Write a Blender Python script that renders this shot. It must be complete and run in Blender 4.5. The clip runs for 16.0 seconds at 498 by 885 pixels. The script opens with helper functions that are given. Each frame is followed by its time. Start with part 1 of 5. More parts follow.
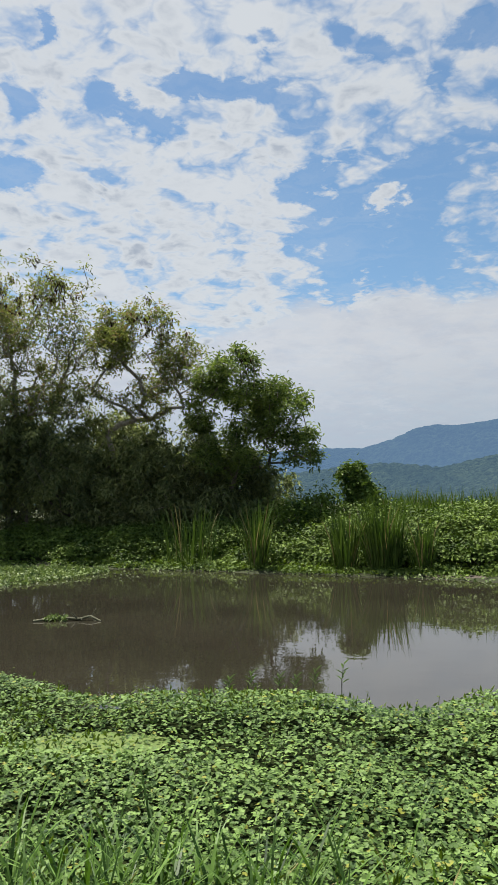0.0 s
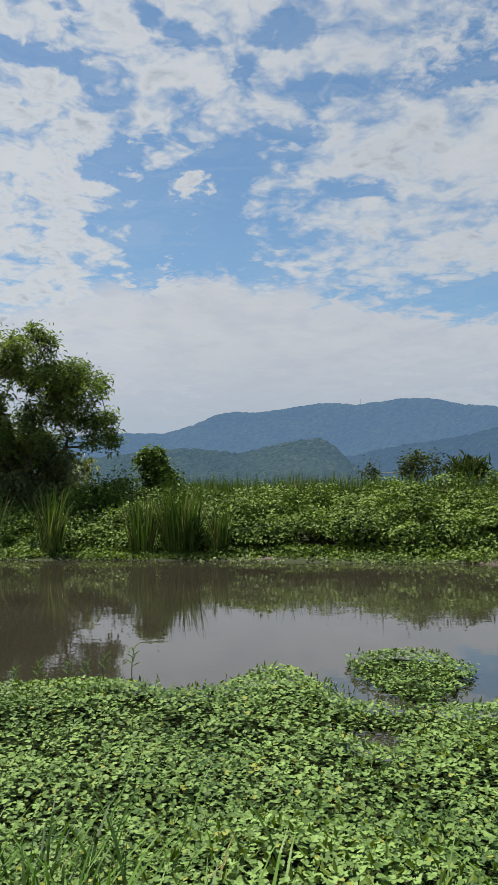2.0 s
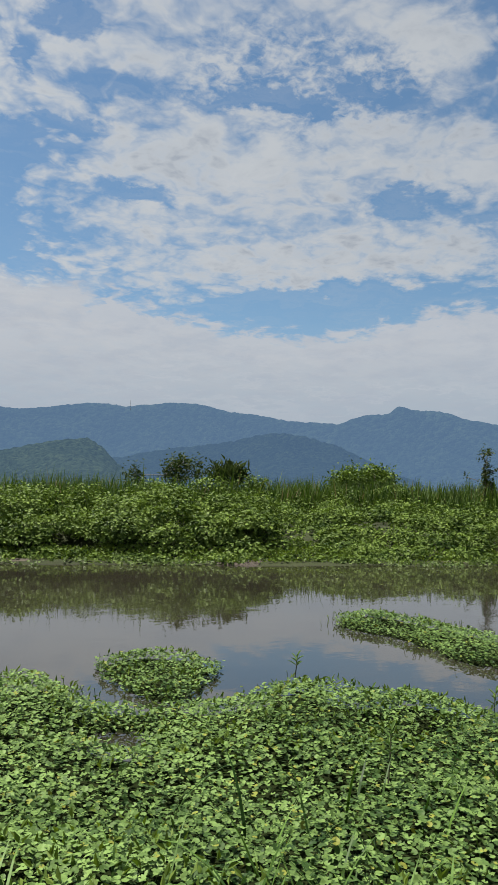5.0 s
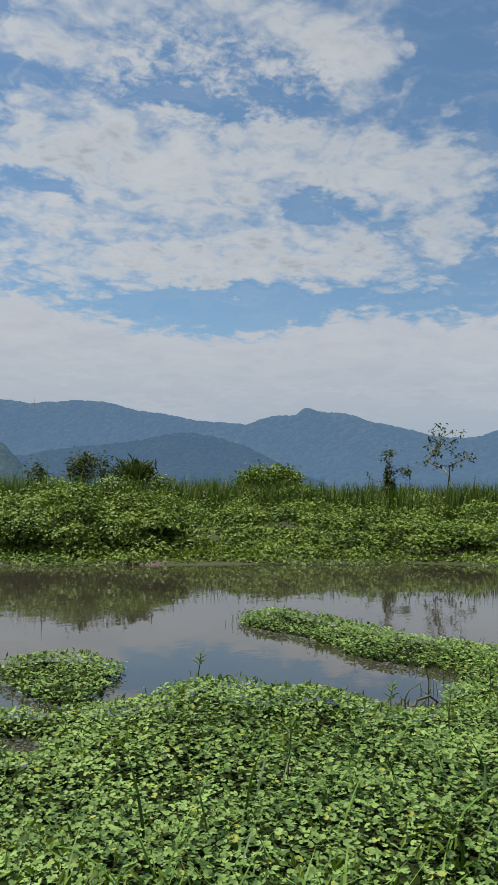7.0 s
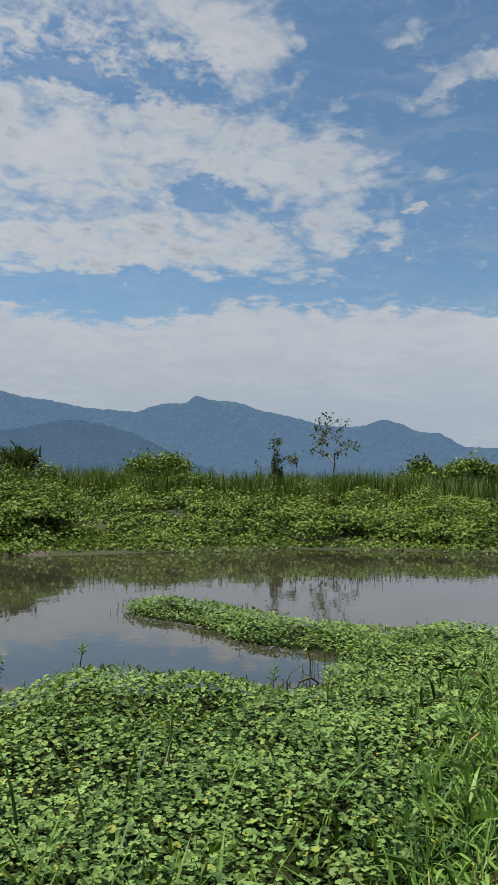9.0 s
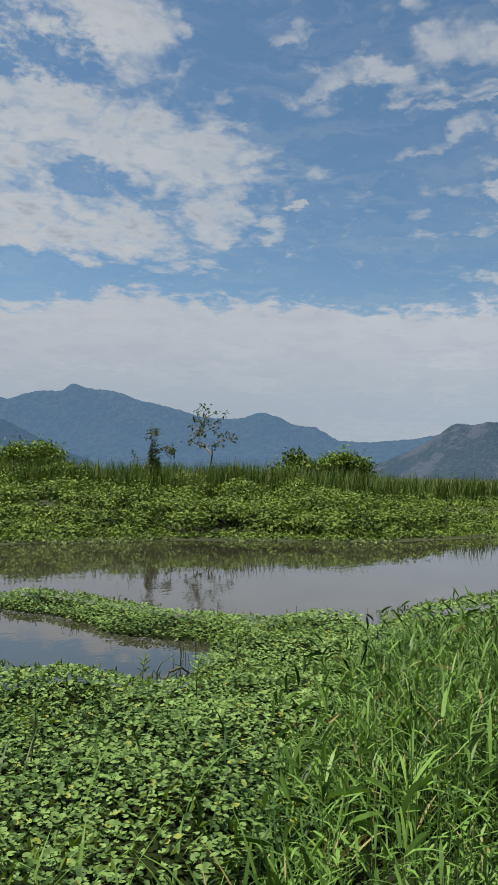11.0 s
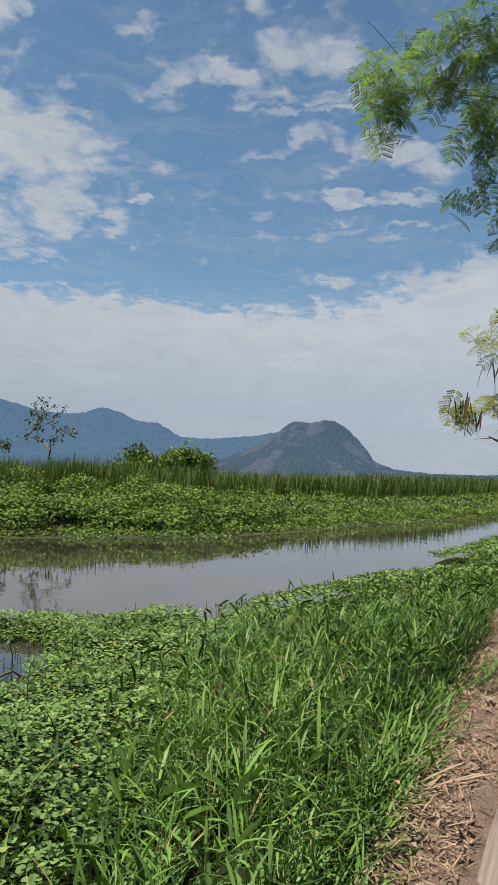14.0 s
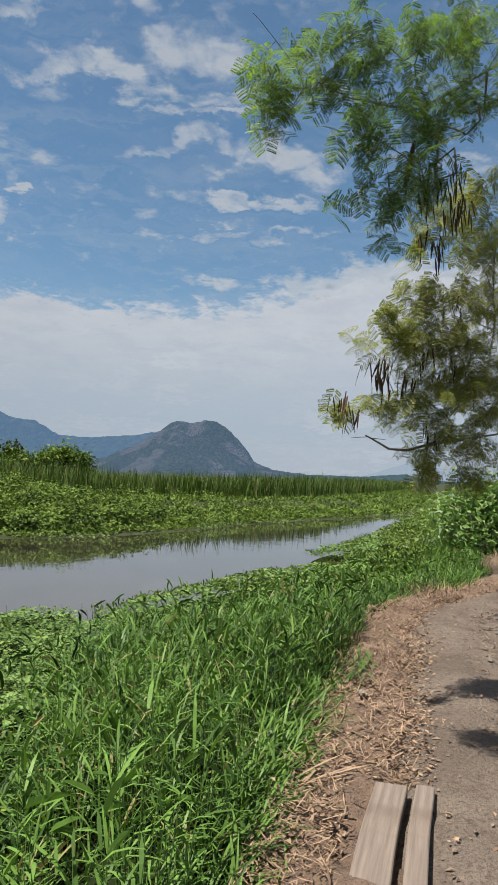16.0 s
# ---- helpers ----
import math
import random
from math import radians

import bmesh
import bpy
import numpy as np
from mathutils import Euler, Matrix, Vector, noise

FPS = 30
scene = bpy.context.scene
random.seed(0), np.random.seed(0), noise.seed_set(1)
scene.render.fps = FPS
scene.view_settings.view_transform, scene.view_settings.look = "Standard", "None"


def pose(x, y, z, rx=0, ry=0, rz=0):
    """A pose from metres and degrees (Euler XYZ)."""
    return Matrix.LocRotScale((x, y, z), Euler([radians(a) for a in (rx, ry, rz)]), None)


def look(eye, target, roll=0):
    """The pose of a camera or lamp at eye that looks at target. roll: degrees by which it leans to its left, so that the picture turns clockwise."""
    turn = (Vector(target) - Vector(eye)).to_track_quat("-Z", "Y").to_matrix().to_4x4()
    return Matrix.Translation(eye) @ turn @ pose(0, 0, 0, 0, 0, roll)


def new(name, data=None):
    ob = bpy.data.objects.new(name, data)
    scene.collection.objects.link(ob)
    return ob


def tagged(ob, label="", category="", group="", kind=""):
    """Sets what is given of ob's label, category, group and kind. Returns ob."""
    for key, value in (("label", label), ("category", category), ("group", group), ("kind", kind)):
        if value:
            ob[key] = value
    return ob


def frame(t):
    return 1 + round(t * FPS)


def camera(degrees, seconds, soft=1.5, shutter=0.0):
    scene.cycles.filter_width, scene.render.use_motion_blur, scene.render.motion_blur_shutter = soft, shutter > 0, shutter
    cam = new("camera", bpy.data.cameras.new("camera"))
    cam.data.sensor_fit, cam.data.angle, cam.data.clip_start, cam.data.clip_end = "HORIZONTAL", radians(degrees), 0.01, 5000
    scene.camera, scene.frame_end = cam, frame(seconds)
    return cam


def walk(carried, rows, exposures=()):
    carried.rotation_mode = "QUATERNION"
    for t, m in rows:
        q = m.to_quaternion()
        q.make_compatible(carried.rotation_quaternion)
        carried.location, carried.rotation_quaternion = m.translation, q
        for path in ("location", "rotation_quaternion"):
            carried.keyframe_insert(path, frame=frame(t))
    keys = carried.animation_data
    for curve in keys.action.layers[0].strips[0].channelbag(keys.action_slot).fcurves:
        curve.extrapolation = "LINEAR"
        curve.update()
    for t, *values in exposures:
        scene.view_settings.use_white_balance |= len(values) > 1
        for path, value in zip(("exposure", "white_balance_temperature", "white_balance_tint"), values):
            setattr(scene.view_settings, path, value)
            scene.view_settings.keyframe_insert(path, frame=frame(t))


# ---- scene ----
cam = camera(36.3, 16.0, soft=1.0)
PATH = [
    (0, (0.069, -0.697, 1.786), (0.067, 1.296, 1.947), -0.5),
    (0.5, (0.091, -0.689, 1.778), (0.229, 1.301, 1.929), -0.5),
    (1, (0.112, -0.678, 1.769), (0.373, 1.3, 1.91), -0.8),
    (1.5, (0.125, -0.688, 1.774), (0.512, 1.27, 1.901), -0.8),
    (2, (0.139, -0.7, 1.777), (0.651, 1.23, 1.894), -0.7),
    (2.5, (0.15, -0.717, 1.785), (0.772, 1.181, 1.899), -0.4),
    (3, (0.163, -0.716, 1.783), (0.885, 1.146, 1.898), -0.1),
    (3.5, (0.18, -0.713, 1.777), (0.993, 1.11, 1.896), 0.3),
    (4, (0.205, -0.704, 1.768), (1.116, 1.072, 1.889), 0.4),
    (4.5, (0.219, -0.71, 1.765), (1.215, 1.02, 1.887), 0.6),
    (5, (0.229, -0.709, 1.758), (1.294, 0.979, 1.881), 0.8),
    (7.5, (0.254, -0.722, 1.754), (1.562, 0.785, 1.877), 0.9),
    (8, (0.264, -0.723, 1.75), (1.625, 0.737, 1.868), 0.8),
    (8.5, (0.283, -0.723, 1.745), (1.701, 0.683, 1.855), 0.8),
    (9, (0.297, -0.728, 1.745), (1.769, 0.622, 1.844), 0.8),
    (9.5, (0.302, -0.731, 1.742), (1.826, 0.561, 1.829), 0.9),
    (12, (0.319, -0.775, 1.745), (2.065, 0.195, 1.833), 1.7),
    (12.5, (0.327, -0.766, 1.742), (2.107, 0.143, 1.83), 1.7),
    (13, (0.339, -0.76, 1.738), (2.151, 0.083, 1.824), 1.6),
    (13.5, (0.344, -0.765, 1.738), (2.181, 0.022, 1.821), 1.6),
    (14, (0.354, -0.762, 1.736), (2.213, -0.029, 1.818), 1.5),
    (14.5, (0.359, -0.76, 1.732), (2.241, -0.087, 1.816), 1.6),
    (15, (0.373, -0.75, 1.729), (2.279, -0.149, 1.813), 1.8),
    (15.5, (0.394, -0.743, 1.723), (2.32, -0.214, 1.81), 2.0),
    (16, (0.421, -0.748, 1.717), (2.371, -0.313, 1.808), 1.9),
]
walk(cam, [(t, look(eye, target, roll)) for t, eye, target, roll in PATH], [(0, 1.2), (2, 1.06), (4, 0.99), (8.5, 0.97), (13, 0.91), (14, 1.0), (16, 1.02)])

# ---------------------------------------------------------------- world, sun
SUN_BEARING, SUN_HEIGHT = -33.0, 67.0     # degrees, bearing clockwise from +Y

# clouds and gaps: bearing, height, half width, half height, tilt (degrees), cover from 0 clear to 1 closed
SKY_LEFT = [(-6.1, 20.5, 11.5, 5.5, 0, 1.00), (-11.7, 30.8, 5.5, 2.5, 0, 1.02), (8.7, 19.9, 4.5, 3.7, 0, 0.02), (5.1, 23.4, 3.0, 1.1, 12, 0.05),
            (8.4, 16.1, 3.4, 1.6, 0, 0.05), (12.1, 18.5, 2.5, 3.1, 0, 0.12), (-2.5, 29.7, 5.7, 0.7, 0, 0.12), (-8.9, 27.6, 3.7, 0.8, -12, 0.22),
            (-17.3, 28.0, 1.4, 1.4, 0, 0.32), (9.5, 32.1, 3.3, 0.9, -15, 0.26), (1.1, 32.4, 2.0, 0.7, 0, 0.35), (-17.4, 23.1, 1.8, 0.9, 0, 0.28),
            (-15.9, 32.6, 0.7, 1.6, -25, 0.35), (17.5, 31.5, 2.0, 0.8, 0, 0.30), (14.3, 24.0, 4.5, 1.0, 0, 0.22), (16.8, 18.5, 3.0, 4.2, 0, 0.52),
            (10.9, 21.7, 1.4, 0.6, 0, 1.10), (6.4, 22.9, 0.8, 1.0, 0, 0.90), (9.5, 15.4, 1.7, 0.7, 0, 0.80), (14.4, 14.3, 5.3, 0.9, 0, 0.95)]
SKY_MIDDLE = [(33.9, 23.7, 13.9, 2.8, 0, 0.93), (43.6, 30.1, 4.9, 2.1, 0, 0.90), (28.7, 19.4, 11.1, 2.2, 0, 0.80), (36.1, 30.0, 6.4, 2.9, 0, 0.56),
            (18.1, 31.7, 1.8, 0.8, 0, 0.45), (21.2, 27.9, 2.6, 1.1, 0, 0.32), (15.0, 28.8, 0.8, 1.4, 0, 0.42), (18.3, 25.5, 2.6, 0.6, 0, 0.30),
            (22.6, 21.7, 3.7, 0.7, -8, 0.22), (14.6, 21.4, 2.9, 1.7, 0, 0.38), (11.6, 17.5, 3.2, 2.9, 0, 0.22), (11.5, 21.8, 1.2, 0.6, 0, 1.00),
            (34.8, 27.3, 5.2, 0.7, 0, 0.20), (41.5, 28.0, 4.5, 1.0, 0, 0.28), (44.3, 21.1, 2.6, 0.9, 0, 0.20), (36.7, 16.9, 6.7, 1.4, 0, 1.00),
            (44.6, 17.0, 4.7, 1.1, 0, 1.00), (38.1, 13.1, 11.9, 1.8, 4, -0.10), (21.9, 13.3, 5.5, 1.1, -8, 0.08)]
SKY_BEHIND = [(44.3, 30.8, 5.0, 2.1, -18, 1.00), (36.6, 27.7, 6.4, 1.2, 0, 0.38), (49.7, 30.5, 1.0, 0.9, 0, 0.75), (55.6, 29.5, 4.7, 3.4, 0, -0.10),
            (54.0, 26.8, 2.6, 0.6, 15, 0.50), (58.4, 31.1, 1.8, 0.6, 0, 0.68), (62.1, 28.0, 3.2, 0.7, 22, 0.75), (38.8, 24.2, 13.9, 2.0, 0, 1.02),
            (52.9, 22.9, 5.3, 2.2, -10, 1.00), (53.6, 19.2, 2.3, 1.9, 0, 0.90), (44.5, 21.1, 3.9, 0.8, -4, 0.05), (36.8, 17.2, 11.3, 1.4, 0, 1.05),
            (46.7, 17.9, 3.9, 1.5, 0, 1.00), (54.0, 17.3, 1.7, 0.7, 0, 0.80), (29.9, 14.8, 4.4, 0.4, -4, 0.65), (39.0, 13.6, 13.8, 1.3, 0, -0.10),
            (51.9, 15.6, 3.2, 0.4, -8, 0.65)]
SKY_RIGHT = [(60.6, 19.7, 0.9, 0.5, 0, 1.00), (57.6, 18.4, 1.2, 0.8, 0, 0.80), (60.5, 16.8, 0.9, 0.4, 0, 0.60), (60.1, 21.7, 2.1, 0.8, 0, 0.45),
            (65.5, 27.7, 6.3, 0.8, -10, 0.82), (58.5, 31.1, 2.2, 0.6, -20, 0.60), (73.3, 29.8, 3.4, 1.3, 0, 0.88), (69.8, 31.8, 3.5, 0.7, -20, 0.60),
            (75.0, 27.2, 4.6, 0.5, 6, 0.72), (74.6, 26.2, 5.5, 0.3, 6, 0.70), (70.4, 23.6, 2.6, 0.5, 12, 0.58), (75.1, 24.4, 2.9, 0.7, -12, 0.65),
            (80.1, 23.1, 4.4, 1.3, -14, 0.85), (74.4, 21.8, 0.9, 1.3, -25, 0.55), (75.3, 20.0, 2.2, 0.5, 0, 0.95), (80.1, 20.1, 2.8, 0.6, 4, 0.90),
            (70.9, 20.4, 2.6, 0.7, 0, 0.45), (75.7, 17.7, 7.9, 0.4, 1, 0.60)]
SKY_END = [(74.2, 14.2, 2.1, 0.6, -8, 0.75), (83.8, 14.4, 6.3, 1.1, 5, 0.85), (88.9, 14.6, 6.2, 1.0, 0, 0.85), (94.0, 22.0, 7.9, 0.7, -5, 0.50)]
BANK_TOP = [(-40.0, 11.0), (-5.0, 10.5), (5.2, 14.0), (12.6, 14.9), (14.4, 13.7), (21.0, 13.6), (28.8, 11.8), (30.8, 11.0), (33.1, 10.9), (41.4, 11.0), (42.5, 11.5), (46.8, 12.5), (52.8, 12.1), (54.5, 12.1), (61.8, 12.3), (65.2, 11.4), (71.1, 12.0), (71.6, 11.5), (78.3, 12.5), (82.2, 13.8), (88.9, 15.0)]


class Nodes:
    """Short hand for building a node tree."""

    def __init__(self, tree):
        self.tree = tree
        self.tree.nodes.clear()

    def add(self, kind, values=(), **settings):
        n = self.tree.nodes.new(kind)
        for key, value in settings.items():
            setattr(n, key, value)
        for key, value in dict(values).items():
            if isinstance(value, bpy.types.NodeSocket):
                self.tree.links.new(value, n.inputs[key])
            else:
                n.inputs[key].default_value = value
        return n

    def math(self, op, a, b=0.0, c=0.0, clamp=False):
        return self.add("ShaderNodeMath", {0: a, 1: b, 2: c}, operation=op, use_clamp=clamp).outputs[0]

    def smooth(self, x, lo, hi, to_lo=0.0, to_hi=1.0):
        return self.add("ShaderNodeMapRange", {0: x, 1: lo, 2: hi, 3: to_lo, 4: to_hi}, interpolation_type="SMOOTHSTEP").outputs[0]

    def noise(self, vector, scale, detail=4.0, rough=0.55, distortion=0.0):
        return self.add("ShaderNodeTexNoise", {"Vector": vector, "Scale": scale, "Detail": detail, "Roughness": rough, "Distortion": distortion})

    def mix(self, factor, a, b):
        n = self.add("ShaderNodeMix", data_type="RGBA")
        for k, v in ((0, factor), (6, a), (7, b)):
            if isinstance(v, bpy.types.NodeSocket):
                self.tree.links.new(v, n.inputs[k])
            else:
                n.inputs[k].default_value = v
        return n.outputs[2]


def build_world():
    world = bpy.data.worlds.new("sky")
    world.use_nodes = True
    scene.world = world
    g = Nodes(world.node_tree)
    way = g.add("ShaderNodeTexCoord").outputs["Generated"]
    xyz = g.add("ShaderNodeSeparateXYZ", {0: way}).outputs
    bearing = g.math("MULTIPLY", g.math("ARCTAN2", xyz[0], xyz[1]), 57.2958)
    height = g.math("MULTIPLY", g.math("ARCSINE", xyz[2]), 57.2958)
    # the layer of cloud seen in perspective
    up = g.math("ADD", g.math("MAXIMUM", xyz[2], 0.0), 0.16)
    flat = g.add("ShaderNodeCombineXYZ", {0: g.math("DIVIDE", xyz[0], up), 1: g.math("DIVIDE", xyz[1], up), 2: 0.0}).outputs[0]
    puffy = g.noise(flat, 9.0, 8.0, 0.60, 0.35).outputs[0]
    cells = g.add("ShaderNodeTexVoronoi", {"Vector": g.add("ShaderNodeVectorMath", {0: flat, 1: g.add("ShaderNodeVectorMath", {0: g.noise(flat, 6.0, 3.0).outputs["Color"], 3: 0.22}, operation="SCALE").outputs[0]}, operation="ADD").outputs[0],
                                           "Scale": 11.0, "Detail": 3.0, "Roughness": 0.55, "Smoothness": 0.6}, feature="SMOOTH_F1", normalize=False).outputs["Distance"]
    billow = g.math("SUBTRACT", 1.36, cells)
    puffy = g.math("ADD", g.math("MULTIPLY", puffy, 0.62), g.math("MULTIPLY", billow, 0.38))
    broad = g.noise(flat, 2.2, 3.0, 0.5).outputs[0]
    wobble = g.noise(flat, 7.0, 9.0, 0.62).outputs["Color"]
    place = g.add("ShaderNodeCombineXYZ", {0: bearing, 1: height, 2: 0.0}).outputs[0]
    shift = g.add("ShaderNodeVectorMath", {0: wobble, 1: (0.5, 0.5, 0.5)}, operation="SUBTRACT").outputs[0]
    shift = g.add("ShaderNodeVectorMath", {0: shift, 1: (9.0, 5.4, 0.0)}, operation="MULTIPLY").outputs[0]
    place = g.add("ShaderNodeVectorMath", {0: place, 1: shift}, operation="ADD").outputs[0]
    cover = g.math("ADD", g.smooth(bearing, 40.0, 58.0, 0.72, 0.20), g.smooth(bearing, 8.0, 24.0, 0.16, 0.0))
    for k, (b, h, rb, rh, tilt, amount) in enumerate(SKY_END + SKY_RIGHT + SKY_BEHIND + SKY_MIDDLE + SKY_LEFT):
        if k % 10 == 9:     # worked out in stages, which keeps the shader small
            place = g.add("ShaderNodeVectorMath", {0: cover, 1: (1e-8, 1e-8, 0.0), 2: place}, operation="MULTIPLY_ADD").outputs[0]
        d = g.add("ShaderNodeMapping", {"Vector": place, "Location": (b, h, 0.0), "Rotation": (0.0, 0.0, radians(tilt)), "Scale": (rb, rh, 1.0)}, vector_type="TEXTURE").outputs[0]
        d = g.add("ShaderNodeVectorMath", {0: d}, operation="LENGTH").outputs["Value"]
        cover = g.add("ShaderNodeMix", {0: g.smooth(d, 0.45, 1.5, 1.0, 0.0), 2: cover, 3: amount}).outputs[0]
    # the pale bank low over the mountains
    top = g.add("ShaderNodeValToRGB", {0: g.math("DIVIDE", g.math("ADD", bearing, 40.0), 160.0)})
    ramp = top.color_ramp
    for k, (b, h) in enumerate(BANK_TOP):
        stop = ramp.elements[k] if k < 2 else ramp.elements.new(1.0)
        stop.position, stop.color = (b + 40.0) / 160.0, (h / 20.0, h / 20.0, h / 20.0, 1.0)
    lift = g.math("MULTIPLY", g.add("ShaderNodeSeparateColor", {0: top.outputs[0]}).outputs[0], 20.0)
    edge = g.math("ADD", g.math("SUBTRACT", height, lift), g.math("ADD", g.math("MULTIPLY", g.math("SUBTRACT", broad, 0.5), 1.5), g.math("MULTIPLY", g.math("SUBTRACT", puffy, 0.555), 5.0)))
    bank = g.smooth(edge, -0.6, 0.8, 1.0, 0.0)
    # mackerel ripples high in the middle of the sky
    speck = g.noise(flat, 46.0, 3.0, 0.6, 0.4).outputs[0]
    ripple = g.math("MULTIPLY", g.smooth(g.add("ShaderNodeVectorMath", {0: g.add("ShaderNodeMapping", {"Vector": place, "Location": (36.0, 29.0, 0.0), "Scale": (12.0, 3.6, 1.0)}, vector_type="TEXTURE").outputs[0]}, operation="LENGTH").outputs["Value"], 0.5, 1.3, 1.5, 0.0), g.math("SUBTRACT", speck, 0.5))
    lump = g.math("ADD", g.math("MULTIPLY", g.math("SUBTRACT", puffy, 0.555), g.smooth(bearing, 10.0, 30.0, 2.5, 1.8)), ripple)
    dens = g.math("ADD", lump, g.math("SUBTRACT", cover, 0.5))
    cloud = g.math("MULTIPLY", g.smooth(dens, g.smooth(bearing, 0.0, 30.0, -0.40, -0.52), g.smooth(bearing, 0.0, 30.0, 0.30, 0.46)), g.smooth(bearing, 40.0, 65.0, 0.95, 0.80))
    # thin veils drawn out along the horizon
    streak = g.noise(g.add("ShaderNodeVectorMath", {0: place, 1: (0.10, 0.75, 0.0)}, operation="MULTIPLY").outputs[0], 1.0, 6.0, 0.62, 0.15).outputs[0]
    cloud = g.math("MAXIMUM", cloud, g.smooth(streak, 0.40, 0.75, 0.03, 0.20))
    thick = g.smooth(dens, 0.15, 0.8)
    shade = g.noise(flat, 5.0, 6.0, 0.62, 0.3).outputs[0]
    white = g.mix(g.math("MULTIPLY", g.smooth(shade, 0.38, 0.66), thick), (0.725, 0.76, 0.795, 1), (0.42, 0.475, 0.56, 1))
    low = g.mix(g.smooth(height, 3.0, 12.5), (0.41, 0.485, 0.575, 1), (0.585, 0.615, 0.662, 1))
    low = g.mix(g.math("MULTIPLY", g.smooth(shade, 0.4, 0.7), 0.45), low, (0.44, 0.49, 0.58, 1))
    low = g.mix(g.smooth(streak, 0.46, 0.76, 0.0, 0.30), low, (0.69, 0.71, 0.745, 1))
    sky = g.add("ShaderNodeTexSky", sky_type="NISHITA", sun_disc=False, sun_elevation=radians(SUN_HEIGHT),
                sun_rotation=radians(SUN_BEARING), altitude=0.0, air_density=1.0, dust_density=0.6, ozone_density=2.0).outputs[0]
    sky = g.add("ShaderNodeHueSaturation", {"Hue": 0.491, "Saturation": 1.14, "Color": sky}).outputs[0]
    clear = g.add("ShaderNodeBackground", {0: sky, 1: SKY_STRENGTH}).outputs[0]
    puffs = g.add("ShaderNodeBackground", {0: white, 1: g.smooth(bearing, -5.0, 48.0, 0.405, 0.370)}).outputs[0]
    banks = g.add("ShaderNodeBackground", {0: low, 1: g.math("ADD", g.smooth(bearing, 50.0, 80.0, 0.445, 0.475), g.smooth(bearing, -5.0, 18.0, 0.03, 0.0))}).outputs[0]
    both = g.add("ShaderNodeMixShader", {0: cloud, 1: clear, 2: puffs}).outputs[0]
    both = g.add("ShaderNodeMixShader", {0: g.math("MULTIPLY", bank, 0.93), 1: both, 2: banks}).outputs[0]
    g.add("ShaderNodeOutputWorld", {0: both})


SKY_STRENGTH = 0.0525
build_world()
sun = new("sun", bpy.data.lights.new("sun", "SUN"))
sun.data.energy, sun.data.angle, sun.data.color = 5.0, radians(0.6), (1.0, 0.95, 0.86)
sun.matrix_world = look((0, 0, 0), (-math.sin(radians(SUN_BEARING)) * math.cos(radians(SUN_HEIGHT)),
                                    -math.cos(radians(SUN_BEARING)) * math.cos(radians(SUN_HEIGHT)), -math.sin(radians(SUN_HEIGHT))))

# ---------------------------------------------------------------- materials
def shader(name):
    m = bpy.data.materials.new(name)
    m.use_nodes = True
    return m, Nodes(m.node_tree)


def leaf_material(name, dark, light, through_light=0.3, rough=0.45, patch=0.6, dry=None, dry_share=0.0, gloss=0.10, own=0.65):
    """Leaves: each one of its own green, patches of a few metres lighter or darker, light shining through."""
    m, g = shader(name)
    geo = g.add("ShaderNodeNewGeometry").outputs
    rnd = geo["Random Per Island"]
    big = g.noise(geo["Position"], patch, 3.0, 0.6).outputs[0]
    f = g.math("ADD", g.math("MULTIPLY", g.smooth(rnd, 0.05, 0.95), own), g.math("MULTIPLY", g.smooth(big, 0.3, 0.7), 1.0 - own))
    col = g.mix(f, (*dark, 1), (*light, 1))
    if dry:
        other = g.math("FRACT", g.math("MULTIPLY", rnd, 37.0))
        col = g.mix(g.math("LESS_THAN", other, dry_share), col, (*dry, 1))
    fine = g.noise(geo["Position"], 60.0, 2.0).outputs[0]
    col = g.mix(g.math("MULTIPLY", fine, 0.35), col, (dark[0] * 0.6, dark[1] * 0.6, dark[2] * 0.6, 1))
    face = g.add("ShaderNodeBsdfPrincipled", {"Base Color": col, "Roughness": rough, "Specular IOR Level": gloss}).outputs[0]
    bright = g.add("ShaderNodeHueSaturation", {"Saturation": 1.15, "Value": 1.3, "Color": col}).outputs[0]
    back = g.add("ShaderNodeBsdfTranslucent", {"Color": bright}).outputs[0]
    g.add("ShaderNodeOutputMaterial", {0: g.add("ShaderNodeMixShader", {0: through_light, 1: face, 2: back}).outputs[0]})
    return m


